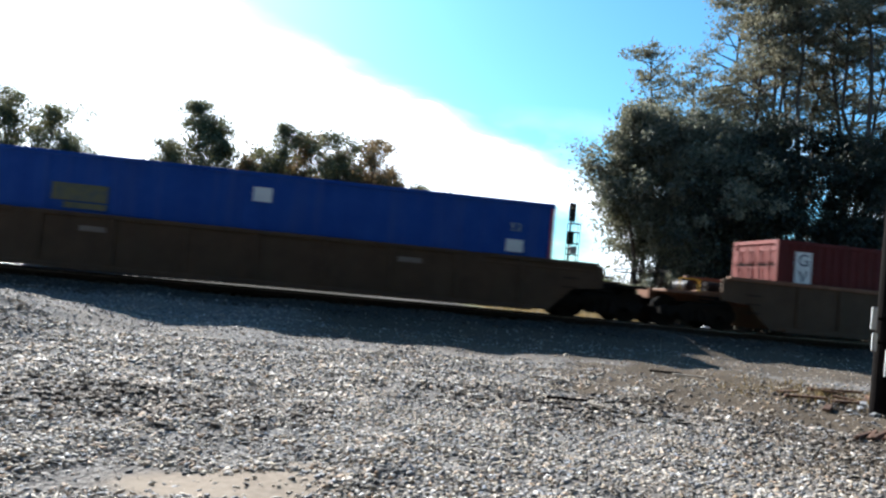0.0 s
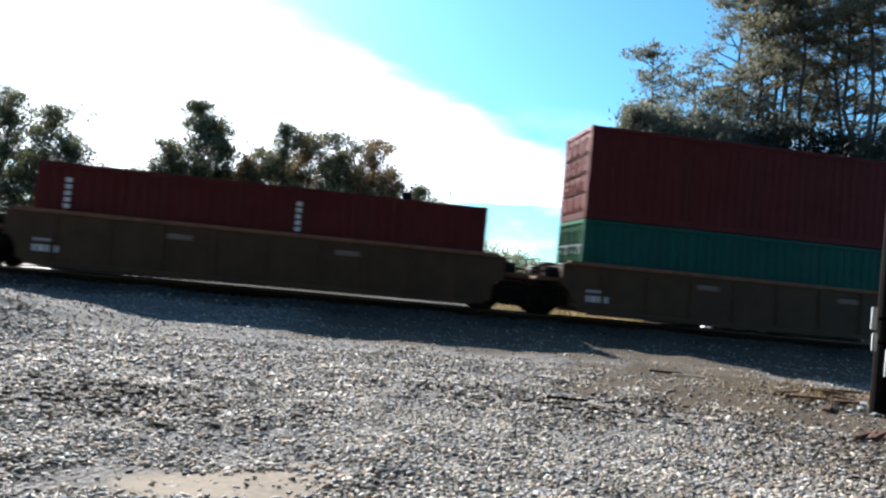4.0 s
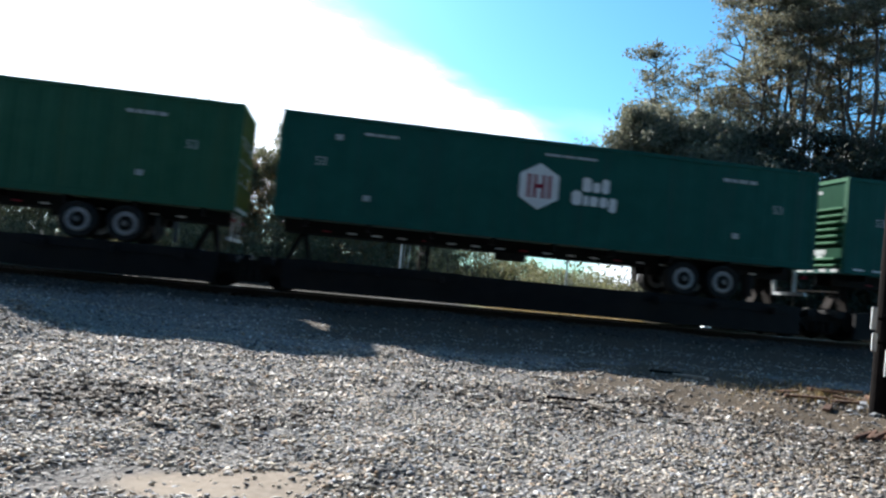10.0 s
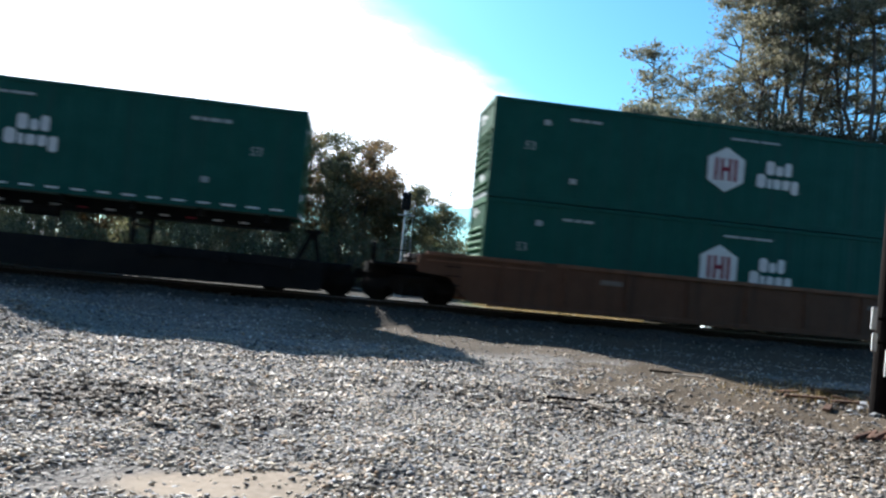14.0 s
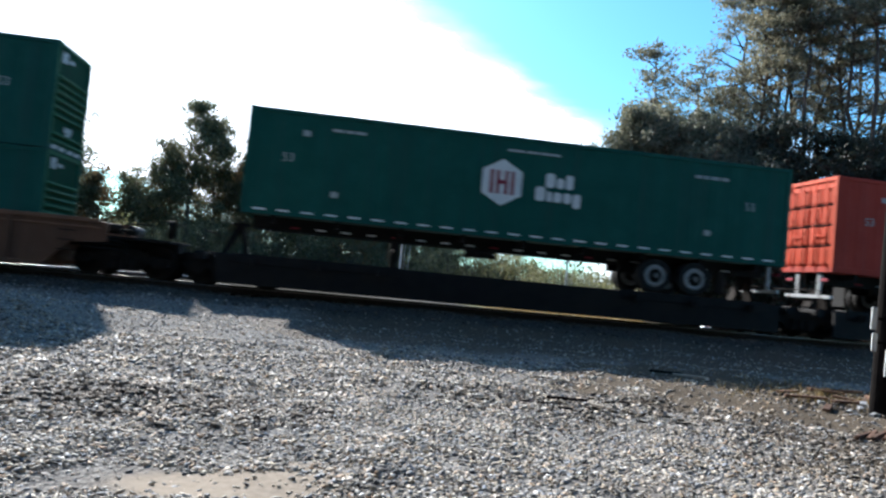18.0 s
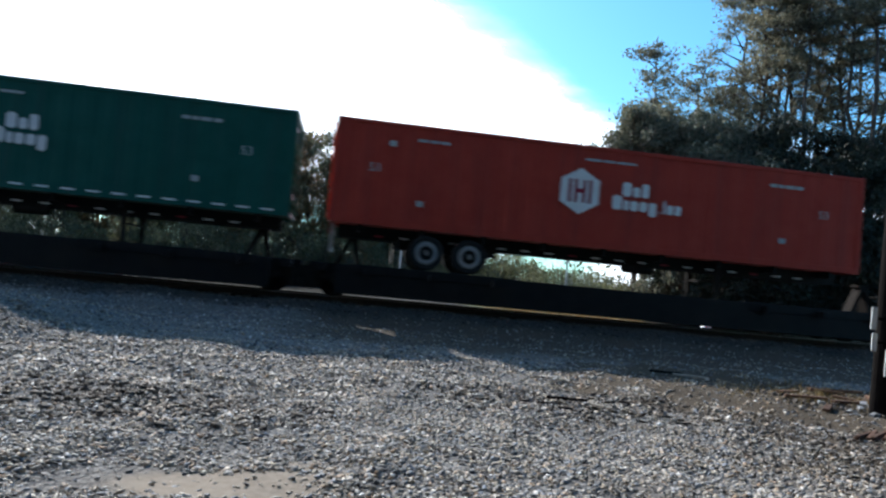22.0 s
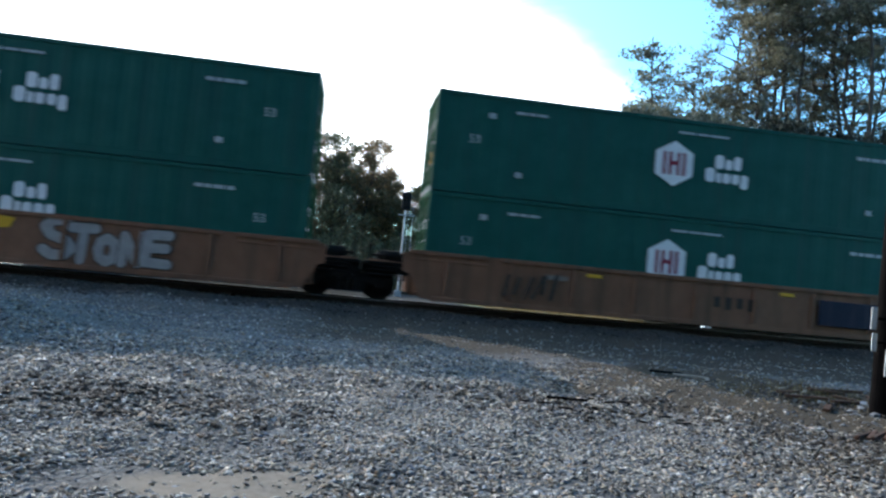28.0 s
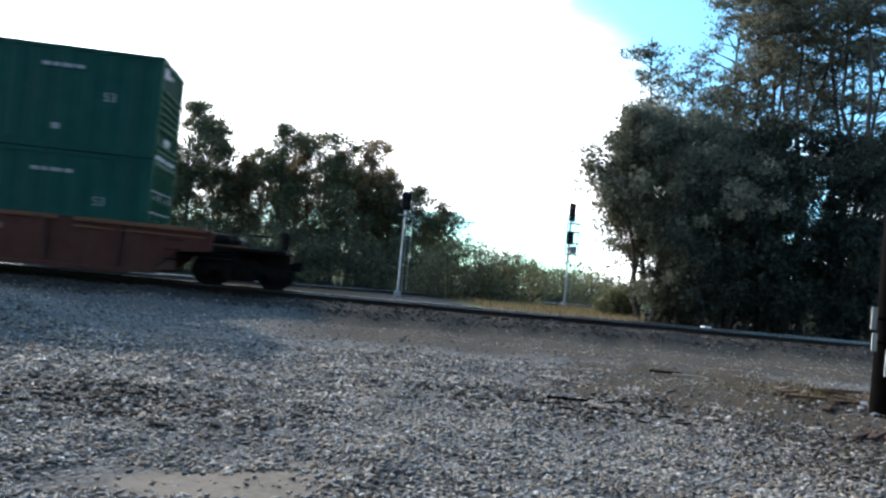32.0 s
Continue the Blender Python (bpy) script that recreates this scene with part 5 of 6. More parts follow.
def stack(s, label, material, car, car_label, chord, cap, lo, hi, trucks, style, upper, lower, ends_up, ends_low, top=1.50, below=None, tall=True):
    well_car(car_label, lo, hi, car, top, chord, s, s + C53, trucks, style, cap)
    container((label if not below else "olive-green 53-foot domestic container, ") + "at the bottom of a stack", below or material, below or material, s, 0.46, C53, 2.80, *ends_low, lower)
    container(label + "on top of a stack", material, material, s, 3.28, C53, 2.92 if tall else 2.80, *ends_up, upper)


RD, DR = ("ribs", "doors"), ("doors", "ribs")
brown = "rust-brown well car unit with a pale top edge"
stack(239.81, green53, M_GREEN, M_BROWN, brown, "orange-brown top edge", M_TAN, 236.6, 257.66, "LlR", "", "hexagon", "hexagon", RD, RD)
stack(259.27, green53, M_GREEN, M_BROWN, brown, "orange-brown top edge", M_TAN, 257.7, 277.18, "R", "", "", "sign_low", RD, DR, tall=False)
stack(279.01, green53, M_GREEN, M_BROWN, brown, "orange-brown top edge", M_TAN, 277.22, 298.6, "Rr", "", "hexagon", "hexagon", DR, DR)

TR = [(300.28, "R", M_GREEN, "dark green", "hexagon", True), (317.94, "L", M_RED, "orange-red", "hexagon_long", False), (335.18, "L", M_RED, "orange-red", "hexagon_long", False),
      (352.46, "L", M_GREEN, "dark green", "hexagon", True), (369.70, "L", M_RED, "orange-red", "hexagon_long", False)]
ends = [298.9, 317.15, 334.63, 351.9, 369.15, 388.2]
for k, (s, w, m, tone, style, dash) in enumerate(TR):
    spine_car("black spine car unit under a long van trailer", ends[k], ends[k + 1], "LlR" if k == 0 else ("R" if k < 4 else "Rr"))
    trailer(tone + " 53-foot trailer with white hexagon emblem" + (" and dashed line" if dash else ""), m, m, s, w, style, dash, {166.18: 0.24, 218.43: 0.14, 352.46: 0.12}.get(s, 0.04))

navy = "dark blue well car unit with small yellow reflectors"
stack(391.17, green53, M_GREEN, M_NAVY, navy, "blue top edge", M_NAVY, 388.5, 409.02, "LlR", "navy", "hexagon", "hexagon", DR, RD)
stack(410.84, "faded lighter green 53-foot domestic container, ", M_LIME, M_NAVY, navy, "blue top edge", M_NAVY, 409.06, 428.54, "R", "navy", "hexagon", "hexagon", RD, RD, below=M_MOSS)
stack(430.23, green53, M_GREEN, M_NAVY, navy, "blue top edge", M_NAVY, 428.58, 449.4, "Rr", "navy", "hexagon", "hexagon", RD, RD)

tan = "tan-orange well car unit with spray-painted sides"
stack(454.05, green53, M_GREEN, M_TAN, tan, "tan top edge", M_TAN, 449.9, 471.8, "LlR", "graffiti", "hexagon", "hexagon", RD, RD)
stack(473.54, green53, M_GREEN, M_TAN, tan, "tan top edge", M_TAN, 471.84, 491.3, "R", "scrawl", "hexagon", "hexagon", DR, DR)
stack(493.00, green53, M_GREEN, M_TAN, tan, "tan top edge", M_TAN, 491.34, 512.3, "Rr", "plain_number", "sign_high", "sign_low", RD, DR)
stack(516.61, green53, M_GREEN, M_RUST, "rust-red well car at the tail of the train", "pale rust top edge", M_TAN, 512.6, 536.6, "LlRr", "pale_number", "hexagon", "hexagon", DR, RD, tall=False)


# ---- trees ----
def limb_tubes(segs, sides=6):
    """One mesh of tapered round limbs: rows of (p, q, r0, r1)."""
    P = np.array([[*s[0]] for s in segs]); Q = np.array([[*s[1]] for s in segs])
    r0, r1 = np.array([s[2] for s in segs]), np.array([s[3] for s in segs])
    d = Q - P
    d /= np.linalg.norm(d, axis=1)[:, None] + 1e-9
    a = np.cross(d, np.where(np.abs(d[:, 2:3]) > 0.9, [[1.0, 0, 0]], [[0, 0, 1.0]]))
    a /= np.linalg.norm(a, axis=1)[:, None] + 1e-9
    b = np.cross(d, a)
    ang = np.arange(sides) * 2 * np.pi / sides
    rim = a[:, None] * np.cos(ang)[None, :, None] + b[:, None] * np.sin(ang)[None, :, None]
    v = np.concatenate([P[:, None] + rim * r0[:, None, None], Q[:, None] + rim * r1[:, None, None]], 1).reshape(-1, 3)
    k = np.arange(sides)
    f = np.stack([k, (k + 1) % sides, (k + 1) % sides + sides, k + sides], 1)
    return v, (f[None] + 2 * sides * np.arange(len(segs))[:, None, None]).reshape(-1, 4)


def leaf_cards(rs, centres, radii, counts, size, flat=0.7):
    """Small bent leaves scattered through clumps."""
    c = np.repeat(centres, counts, 0)
    r = np.repeat(radii, counts)
    n = len(c)
    u = rs.normal(size=(n, 3)) * 0.58
    p = c + u * r[:, None] * [1, 1, flat]
    a = rs.normal(size=(n, 3))
    a /= np.linalg.norm(a, axis=1)[:, None]
    b = np.cross(a, rs.normal(size=(n, 3)))
    b /= np.linalg.norm(b, axis=1)[:, None]
    s = size * (0.5 + 0.9 * rs.rand(n))[:, None]
    nrm = np.cross(a, b)
    v = np.stack([p - a * s, p + b * s * 0.45 + nrm * s * 0.15, p + a * s, p - b * s * 0.45 + nrm * s * 0.15], 1).reshape(-1, 3)
    return v, np.arange(n * 4).reshape(-1, 4)


def tree(label, x, y, h, style, seed, spread=0.3, leaves=1.0, material=None, bare=0.35, group="trees by the tracks", lean=0.0):
    rs = np.random.RandomState(seed)
    z0 = float(ground_z(np.array([x]), np.array([y]))[0]) - 0.05
    pine = style == "pine"
    t = thing("pine_tree" if pine else "tree", label, "tree", group)
    segs, cs, rr = [], [], []
    top_r = h * 0.0085 + 0.03 if pine else h * 0.012 + 0.05
    pts = [np.array([0.0, 0.0, 0.0])]
    n = 10
    for i in range(n):
        pts.append(pts[-1] + np.array([rs.normal() * 0.012 * h + lean * h / n, rs.normal() * 0.012 * h, h / n]))
    for i in range(n):
        segs.append((pts[i], pts[i + 1], top_r * (1 - i / n * 0.85), top_r * (1 - (i + 1) / n * 0.85)))

    def on_trunk(u):
        k = min(n - 1, int(u * n))
        return pts[k] + (pts[k + 1] - pts[k]) * (u * n - k)
    nl = int(h * (1.15 if pine else 3.0)) + 8
    for i in range(nl):
        u = bare + (1 - bare) * ((i + rs.rand()) / nl)
        base = on_trunk(min(u, 0.985))
        az = rs.rand() * 6.283
        w = (u - bare) / (1 - bare)
        if pine:
            ln = spread * h * (0.62 + 1.5 * w * (1 - w) - 0.25 * w) * rs.uniform(0.35, 1.35)
            rise = rs.uniform(-0.05, 0.75)
        else:
            ln = spread * h * (0.60 + 1.7 * w * (1 - w) - 0.30 * w) * (rs.uniform(0.35, 1.05) + (0.45 if rs.rand() < 0.18 else 0))
            rise = rs.uniform(0.05, 0.85)
        way = np.array([math.cos(az), math.sin(az), rise])
        way /= np.linalg.norm(way)
        mid = base + way * ln * 0.55
        tip = mid + (way + rs.normal(size=3) * 0.25 + [0, 0, 0.12]) * ln * 0.5
        r = top_r * (0.42 if pine else 0.30) * (1.1 - u * 0.6)
        segs += [(base, mid, r, r * 0.6), (mid, tip, r * 0.6, r * 0.2)]
        for q in range(4 if pine else 6):
            at = base + (tip - base) * rs.uniform(0.55 if pine else 0.35, 1.0)
            off = rs.normal(size=3) * [1, 1, 0.45 if pine else 0.8] * ln * (0.20 if pine else 0.30)
            segs.append((at, at + off, r * 0.28, r * 0.08))
            cs.append(at + off), rr.append(rs.uniform(0.20, 0.46) if pine else rs.uniform(0.22, 0.80))
        cs.append(tip), rr.append(rs.uniform(0.3, 0.8))
    cs.append(pts[-1]), rr.append(0.45)
    v, f = limb_tubes(segs, 5)
    part("trunk", join_arrays("trunk", v, f, M_BARK), M_BARK, t, "grey-brown trunk and limbs")
    cs, rr = np.array(cs), np.array(rr) * (0.7 + 0.02 * h)
    cnt = np.maximum(5, (leaves * (74 if pine else 50) * (rr / rr.mean()) ** 1.5).astype(int))
    m = material or (M_LEAF_PINE if pine else M_LEAF_OAK)
    v, f = leaf_cards(rs, cs, rr, cnt, 0.105 if pine else 0.122, 0.42 if pine else 0.8)
    part("crown", join_arrays("crown", v, f, m), m, t, "airy green foliage")
    t.location = (x, y, z0)
    return t


def bush(label, x, y, w, h, seed, material, leaves=900, name="bush"):
    rs = np.random.RandomState(seed)
    z0 = float(ground_z(np.array([x]), np.array([y]))[0]) - 0.03
    t = thing(name, label, "bush", "undergrowth")
    n = max(10, int(w * h * 3.5))
    cs = np.stack([rs.uniform(-w / 2, w / 2, n), rs.uniform(-w / 4, w / 4, n), rs.uniform(0.05, 0.92, n) * h], 1)
    cs[:, 2] *= 1 - 0.4 * (np.abs(cs[:, 0]) / (w / 2)) ** 2
    rr = rs.uniform(0.35, 0.85, n) * min(1.0, h / 2.5 + 0.3)
    segs = [(np.array([c[0] * 0.45, c[1] * 0.45, 0]), c, 0.03, 0.01) for c in cs]
    v, f = limb_tubes(segs, 5)
    part("woody_stem", join_arrays("woody_stem", v, f, M_BARK), M_BARK, t)
    v, f = leaf_cards(rs, cs, rr, np.full(n, max(14, leaves // n)), 0.12, 0.85)
    part("foliage", join_arrays("foliage", v, f, material), material, t)
    t.location = (x, y, z0)
    return t


SWAYING = []
# tall wood beyond the track
for k, (x, y, h, sp, br, lean) in enumerate(((18.7, 46, 17.8, 0.11, 0.70, 0.01), (21.8, 47, 17.6, 0.12, 0.60, 0.02), (23.8, 45, 23.0, 0.11, 0.52, 0.01), (26.2, 48, 23.5, 0.14, 0.50, 0.01), (27.4, 46, 23.5, 0.14, 0.50, 0.0), (26.4, 44, 24.4, 0.14, 0.52, 0.01),
                                              (29.0, 46, 24.0, 0.15, 0.56, 0.02), (30.8, 43.5, 24.0, 0.15, 0.54, -0.02), (33.2, 46, 25.0, 0.17, 0.48, 0.0), (31.9, 42, 21.0, 0.17, 0.45, 0.02), (24.4, 48.5, 16.0, 0.16, 0.45, 0.02), (28.0, 49, 16.5, 0.18, 0.5, -0.03), (31.0, 48, 17.5, 0.18, 0.5, 0.02), (26.0, 50, 18.0, 0.18, 0.5, 0.02),
                                              (27.1, 41.5, 24.0, 0.10, 0.74, 0.01), (28.4, 41.2, 23.0, 0.10, 0.72, -0.015), (29.5, 40.4, 24.5, 0.11, 0.74, 0.0), (25.0, 42.5, 21.0, 0.10, 0.72, 0.01))):
    SWAYING.append(tree("tall dark pine with airy layered boughs at the wood's edge", x, y, h, "pine", 100 + k, sp, 0.47 if h > 18 else 0.30, bare=br, lean=lean))
PINES = len(SWAYING)
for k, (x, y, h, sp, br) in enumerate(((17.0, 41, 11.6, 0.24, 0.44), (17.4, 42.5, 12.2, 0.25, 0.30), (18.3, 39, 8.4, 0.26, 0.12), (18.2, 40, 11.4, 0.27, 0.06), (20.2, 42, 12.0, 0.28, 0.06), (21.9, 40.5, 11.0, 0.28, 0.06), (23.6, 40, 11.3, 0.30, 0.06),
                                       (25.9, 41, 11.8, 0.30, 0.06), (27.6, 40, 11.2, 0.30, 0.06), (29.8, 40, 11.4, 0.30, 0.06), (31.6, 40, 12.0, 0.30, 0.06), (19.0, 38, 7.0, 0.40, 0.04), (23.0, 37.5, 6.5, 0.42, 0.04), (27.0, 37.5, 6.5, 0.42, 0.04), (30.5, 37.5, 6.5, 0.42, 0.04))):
    # trees deeper in the wood get leaves coloured as if shaded
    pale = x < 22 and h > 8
    tree("leafy grey-green tree at the edge of the wood" if pale else "dense tree under the pines, its leaves darkened as in shade", x, y, h, "oak", 200 + k, sp, 1.3 if pale else 1.05, M_LEAF_PALE if pale else M_LEAF_WOODSHADE, bare=br, group="trees of the dark wood", lean=-0.14 if k == 0 else 0.0)
# lower trees behind the train
for k, (x, y, h, sp, m, br) in enumerate(((-19.9, 46, 9.0, 0.26, M_LEAF_OAK, 0.12), (-18.6, 48, 8.9, 0.26, M_LEAF_OAK, 0.12), (-17.0, 47, 6.8, 0.26, M_LEAF_OAK, 0.1), (-15.4, 48, 5.2, 0.32, M_LEAF_FALL, 0.08), (-13.4, 49, 5.0, 0.34, M_LEAF_OAK, 0.08),
                                         (-11.6, 48, 7.4, 0.23, M_LEAF_OAK, 0.12), (-9.9, 48, 10.3, 0.19, M_LEAF_OAK, 0.12), (-8.2, 49, 9.2, 0.22, M_LEAF_OAK, 0.10), (-6.6, 49, 7.2, 0.28, M_LEAF_FALL, 0.08), (-4.5, 48, 9.5, 0.19, M_LEAF_OAK, 0.10),
                                         (-2.6, 49, 9.1, 0.26, M_LEAF_FALL, 0.06), (-0.7, 48, 9.1, 0.25, M_LEAF_OAK, 0.06), (0.9, 49, 9.0, 0.25, M_LEAF_FALL, 0.06), (2.6, 50, 7.4, 0.28, M_LEAF_FALL, 0.06), (4.5, 50, 6.6, 0.30, M_LEAF_OAK, 0.05), (6.6, 51, 5.5, 0.34, M_LEAF_OAK, 0.05))):
    SWAYING.append(tree("ragged mid-height tree in early autumn leaf", 1.35 * x, 1.35 * y, 1.35 * h + 0.2, "oak", 300 + k, sp * 1.08, 0.85, m, br, group="trees behind the train"))
for k, (x, y, h, sp, m) in enumerate(((-27.5, 66, 8.5, 0.34, M_LEAF_OAK), (-22.5, 67, 7.0, 0.36, M_LEAF_FALL), (-18.5, 68, 6.4, 0.40, M_LEAF_OAK), (-14.6, 66, 8.4, 0.34, M_LEAF_FALL), (-10.4, 68, 8.8, 0.34, M_LEAF_OAK), (-7.6, 67, 9.2, 0.34, M_LEAF_FALL),
                                     (-4.8, 68, 10.4, 0.32, M_LEAF_OAK), (-2.0, 67, 10.6, 0.32, M_LEAF_OAK), (0.4, 68, 10.2, 0.32, M_LEAF_FALL), (2.6, 69, 9.0, 0.34, M_LEAF_OAK), (5.2, 69, 7.6, 0.36, M_LEAF_OAK), (8.0, 70, 6.4, 0.4, M_LEAF_OAK))):
    tree("bushy tree filling the row behind the train", x, y, h, "oak", 350 + k, sp, 0.75, m, 0.05, group="trees behind the train")
for k, (x, y, w, h, m) in enumerate(((-20, 45, 6, 2.6, M_LEAF_BUSH), (-16, 44, 6, 2.6, M_LEAF_OAK), (-12, 45, 6, 2.9, M_LEAF_BUSH), (-8, 45, 6, 3.2, M_LEAF_OAK), (-4, 45, 6, 3.4, M_LEAF_OAK), (0, 45.5, 6, 3.6, M_LEAF_OAK), (3.8, 47, 6, 3.6, M_LEAF_OAK), (7.5, 51, 6, 4.4, M_LEAF_OAK),
                                    (10.4, 55, 6, 4.6, M_LEAF_BUSH), (13.8, 60, 6, 4.3, M_LEAF_BUSH), (18.5, 70, 8, 3.9, M_LEAF_OAK), (23.5, 76, 8, 3.9, M_LEAF_BUSH), (28, 80, 8, 3.8, M_LEAF_OAK), (16.4, 43, 2.2, 1.6, M_LEAF_BUSH), (19.4, 41, 3.4, 3.0, M_LEAF_WOODSHADE),
                                    (20.5, 38, 5, 3.0, M_LEAF_WOODSHADE), (24.5, 37, 5, 3.2, M_LEAF_WOODSHADE), (28.5, 37, 5, 3.2, M_LEAF_WOODSHADE))):
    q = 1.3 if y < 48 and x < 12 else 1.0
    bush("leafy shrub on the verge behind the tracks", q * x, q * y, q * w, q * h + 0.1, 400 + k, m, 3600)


def far_wood():
    rs = np.random.RandomState(77)
    n = 2600
    a = rs.uniform(-1.1, 1.15, n)
    d = rs.uniform(150, 320, n)
    c = np.stack([d * np.sin(a), d * np.cos(a), rs.uniform(0.2, 1, n) * (4.0 + 1.6 * np.sin(a * 9) + 1.2 * np.sin(a * 23 + 1))], 1)
    v, f = leaf_cards(rs, c, rs.uniform(0.9, 2.2, n), np.full(n, 15), 0.65, 0.8)
    return tagged(new("distant_wood", join_arrays("distant_wood", v, f, M_LEAF_OAK)), "distant line of low green woods", "woods", kind="stuff")


far_wood()


def wood_behind():
    """Unseen dark trees added behind the camera to hold sky light off the train."""
    rs = np.random.RandomState(78)
    n = 4200
    a = rs.uniform(1.35, 4.85, n)
    d = rs.uniform(13, 27, n)
    c = np.stack([d * np.sin(a), d * np.cos(a), -0.5 + rs.rand(n) * (26 + 3 * np.sin(a * 7))], 1)
    v, f = leaf_cards(rs, c, rs.uniform(0.9, 1.8, n), np.full(n, 12), 0.6, 0.8)
    return tagged(new("wood_behind", join_arrays("wood_behind", v, f, M_LEAF_WOODSHADE)), "unseen dark trees added behind the camera to cut sky light", "woods", kind="stuff")


wood_behind()


# ---- grass behind the tracks ----
def grass_tufts():
    rs = np.random.RandomState(21)
    n = 11000
    y = rs.uniform(29.5, 58, n)
    x = rs.uniform(0.1, 0.42, n) * y
    near = x > 7.6 - 0.4 * (y - 50).clip(0)
    x, y = x[near], y[near]
    n = len(x)
    z = ground_z(x, y)
    a = rs.rand(n) * 6.283
    w, h = 0.02 + 0.03 * rs.rand(n), 0.12 + 0.30 * rs.rand(n) ** 2
    dx, dy = np.cos(a) * w, np.sin(a) * w
    v = np.stack([np.stack([x - dx, y - dy, z - 0.02], 1), np.stack([x + dx, y + dy, z - 0.02], 1), np.stack([x + rs.normal(size=n) * 0.08, y + rs.normal(size=n) * 0.08, z + h], 1)], 1).reshape(-1, 3)
    m = leaf_mat("dry_grass_blades", (0.13, 0.105, 0.045), (0.29, 0.20, 0.095), 0.45)
    return tagged(new("dry_grass", join_arrays("dry_grass", v, np.arange(3 * n).reshape(-1, 3), m)), "yellowed dry grass behind the tracks", "grass", kind="stuff")


grass_tufts()


# ---- pole, signals, clutter ----
def marker_pole():
    t = thing("utility_pole", "dark tarred timber pole with small white plates", "pole")
    part("shaft", tube(bmesh.new(), (0, 0, -0.2), (0, 0, 8.5), 0.148, 0.12, n=20), M_POLE, t)
    for x, z, w, h in ((-0.33, 1.36, 0.085, 0.31), (-0.30, 1.03, 0.075, 0.25), (0.0, 0.76, 0.22, 0.37)):
        o = part("marker_plate", boxes((-w / 2, w / 2, -0.012, 0.012, -h / 2, h / 2), bevel=0.004), M_WHITE, t, "white marker plate")
        o.location = (x, -0.15, z)
        part("plate_bracket", boxes((0.0, max(0.05, abs(x)), 0.012, 0.04, -0.02, 0.02)), M_POLE, o)
    t.matrix_world = pose(7.63, 9.65, -0.6, 0, 0.9, 0)
    return t


def signal_mast(label, x, y, h, heads):
    t = thing("railway_signal", label, "signal")
    z = float(ground_z(np.array([x]), np.array([y]))[0])
    part("base", boxes((-0.2, 0.2, -0.2, 0.2, -0.05, 0.35), bevel=0.02), M_GALV, t)
    part("mast", tube(bmesh.new(), (0, 0, 0.3), (0, 0, h), 0.075, 0.06, n=12), M_GALV, t, "pale grey steel mast")
    g = bmesh.new()
    for sx in (0.20, 0.50):
        tube(g, (sx, 0.12, 0.3), (sx, 0.12, h - 0.5), 0.012, n=5)
    for k in range(int(h / 0.35)):
        tube(g, (0.20, 0.12, 0.5 + 0.35 * k), (0.50, 0.12, 0.5 + 0.35 * k), 0.008, n=5)
    part("ladder", g, M_GALV, t, "thin steel ladder")
    for zz, n in heads:
        b = part("signal_head", boxes((-0.27, 0.27, -0.14, 0.02, -0.40 * n / 2 - 0.14, 0.40 * n / 2 + 0.14), bevel=0.06), M_BLACK, t, "black signal head")
        b.location = (0.0, -0.12, zz)
        for k in range(n):
            lens = part("lens_hood", tube(bmesh.new(), (0, -0.30, 0), (0, -0.12, 0), 0.11, n=12, caps=False), M_BLACK, b)
            lens.location.z = -0.40 * (n - 1) / 2 + 0.40 * k
    if h > 8:
        for up in (4.2, 5.1, 6.0, 6.7):
            part("cage_hoop", kept("cage_hoop", lambda: boxes((-0.2, 0.75, -0.32, -0.26, 0, 0.06), (-0.2, 0.75, 0.26, 0.32, 0, 0.06), (-0.2, -0.14, -0.26, 0.26, 0, 0.06), (0.69, 0.75, -0.26, 0.26, 0, 0.06)), M_STEEL), M_STEEL, t).location.z = up
        for cx, cy in ((-0.17, -0.29), (0.72, -0.29), (-0.17, 0.29), (0.72, 0.29)):
            part("cage_bar", kept("cage_bar", lambda: tube(bmesh.new(), (0, 0, 3.4), (0, 0, 6.75), 0.03, n=6), M_STEEL), M_STEEL, t).location = (cx, cy, 0)
        part("relay_box", kept("relay_box", lambda: boxes((0.1, 0.6, -0.2, 0.2, 4.3, 4.9), bevel=0.02), M_GALV), M_GALV, t, "small grey relay box")
    part("platform", boxes((-0.4, 0.6, -0.3, 0.3, heads[-1][0] - 0.85, heads[-1][0] - 0.81)), M_GALV, t)
    t.location = (x, y, z)
    return t


marker_pole()
signal_mast("grey signal mast with two dark heads beyond the tracks", 17.65, 58, 8.1, ((7.6, 3), (5.55, 2)))
signal_mast("slim signal mast with one dark head before the trees", 3.35, 45, 6.3, ((5.75, 2),))


def scrap(name, label, category, spans, material, x, y, turn, tilt=0.0, dz=0.0):
    o = new(name, bpy.data.meshes.new(name))
    bm = boxes(*spans, bevel=0.006)
    for v in bm.verts:
        v.co += Vector((0.004 * math.sin(v.co.x * 31), 0.006 * math.sin(v.co.x * 9 + 1), 0.004 * math.sin(v.co.x * 13)))
    bm.to_mesh(o.data), bm.free()
    o.data.materials.append(material)
    z = float(ground_z(np.array([x]), np.array([y]))[0]) + 0.012 + dz
    o.matrix_world = pose(x, y, z, 0, tilt, turn)
    return tagged(o, label, category, "scrap on the lot")


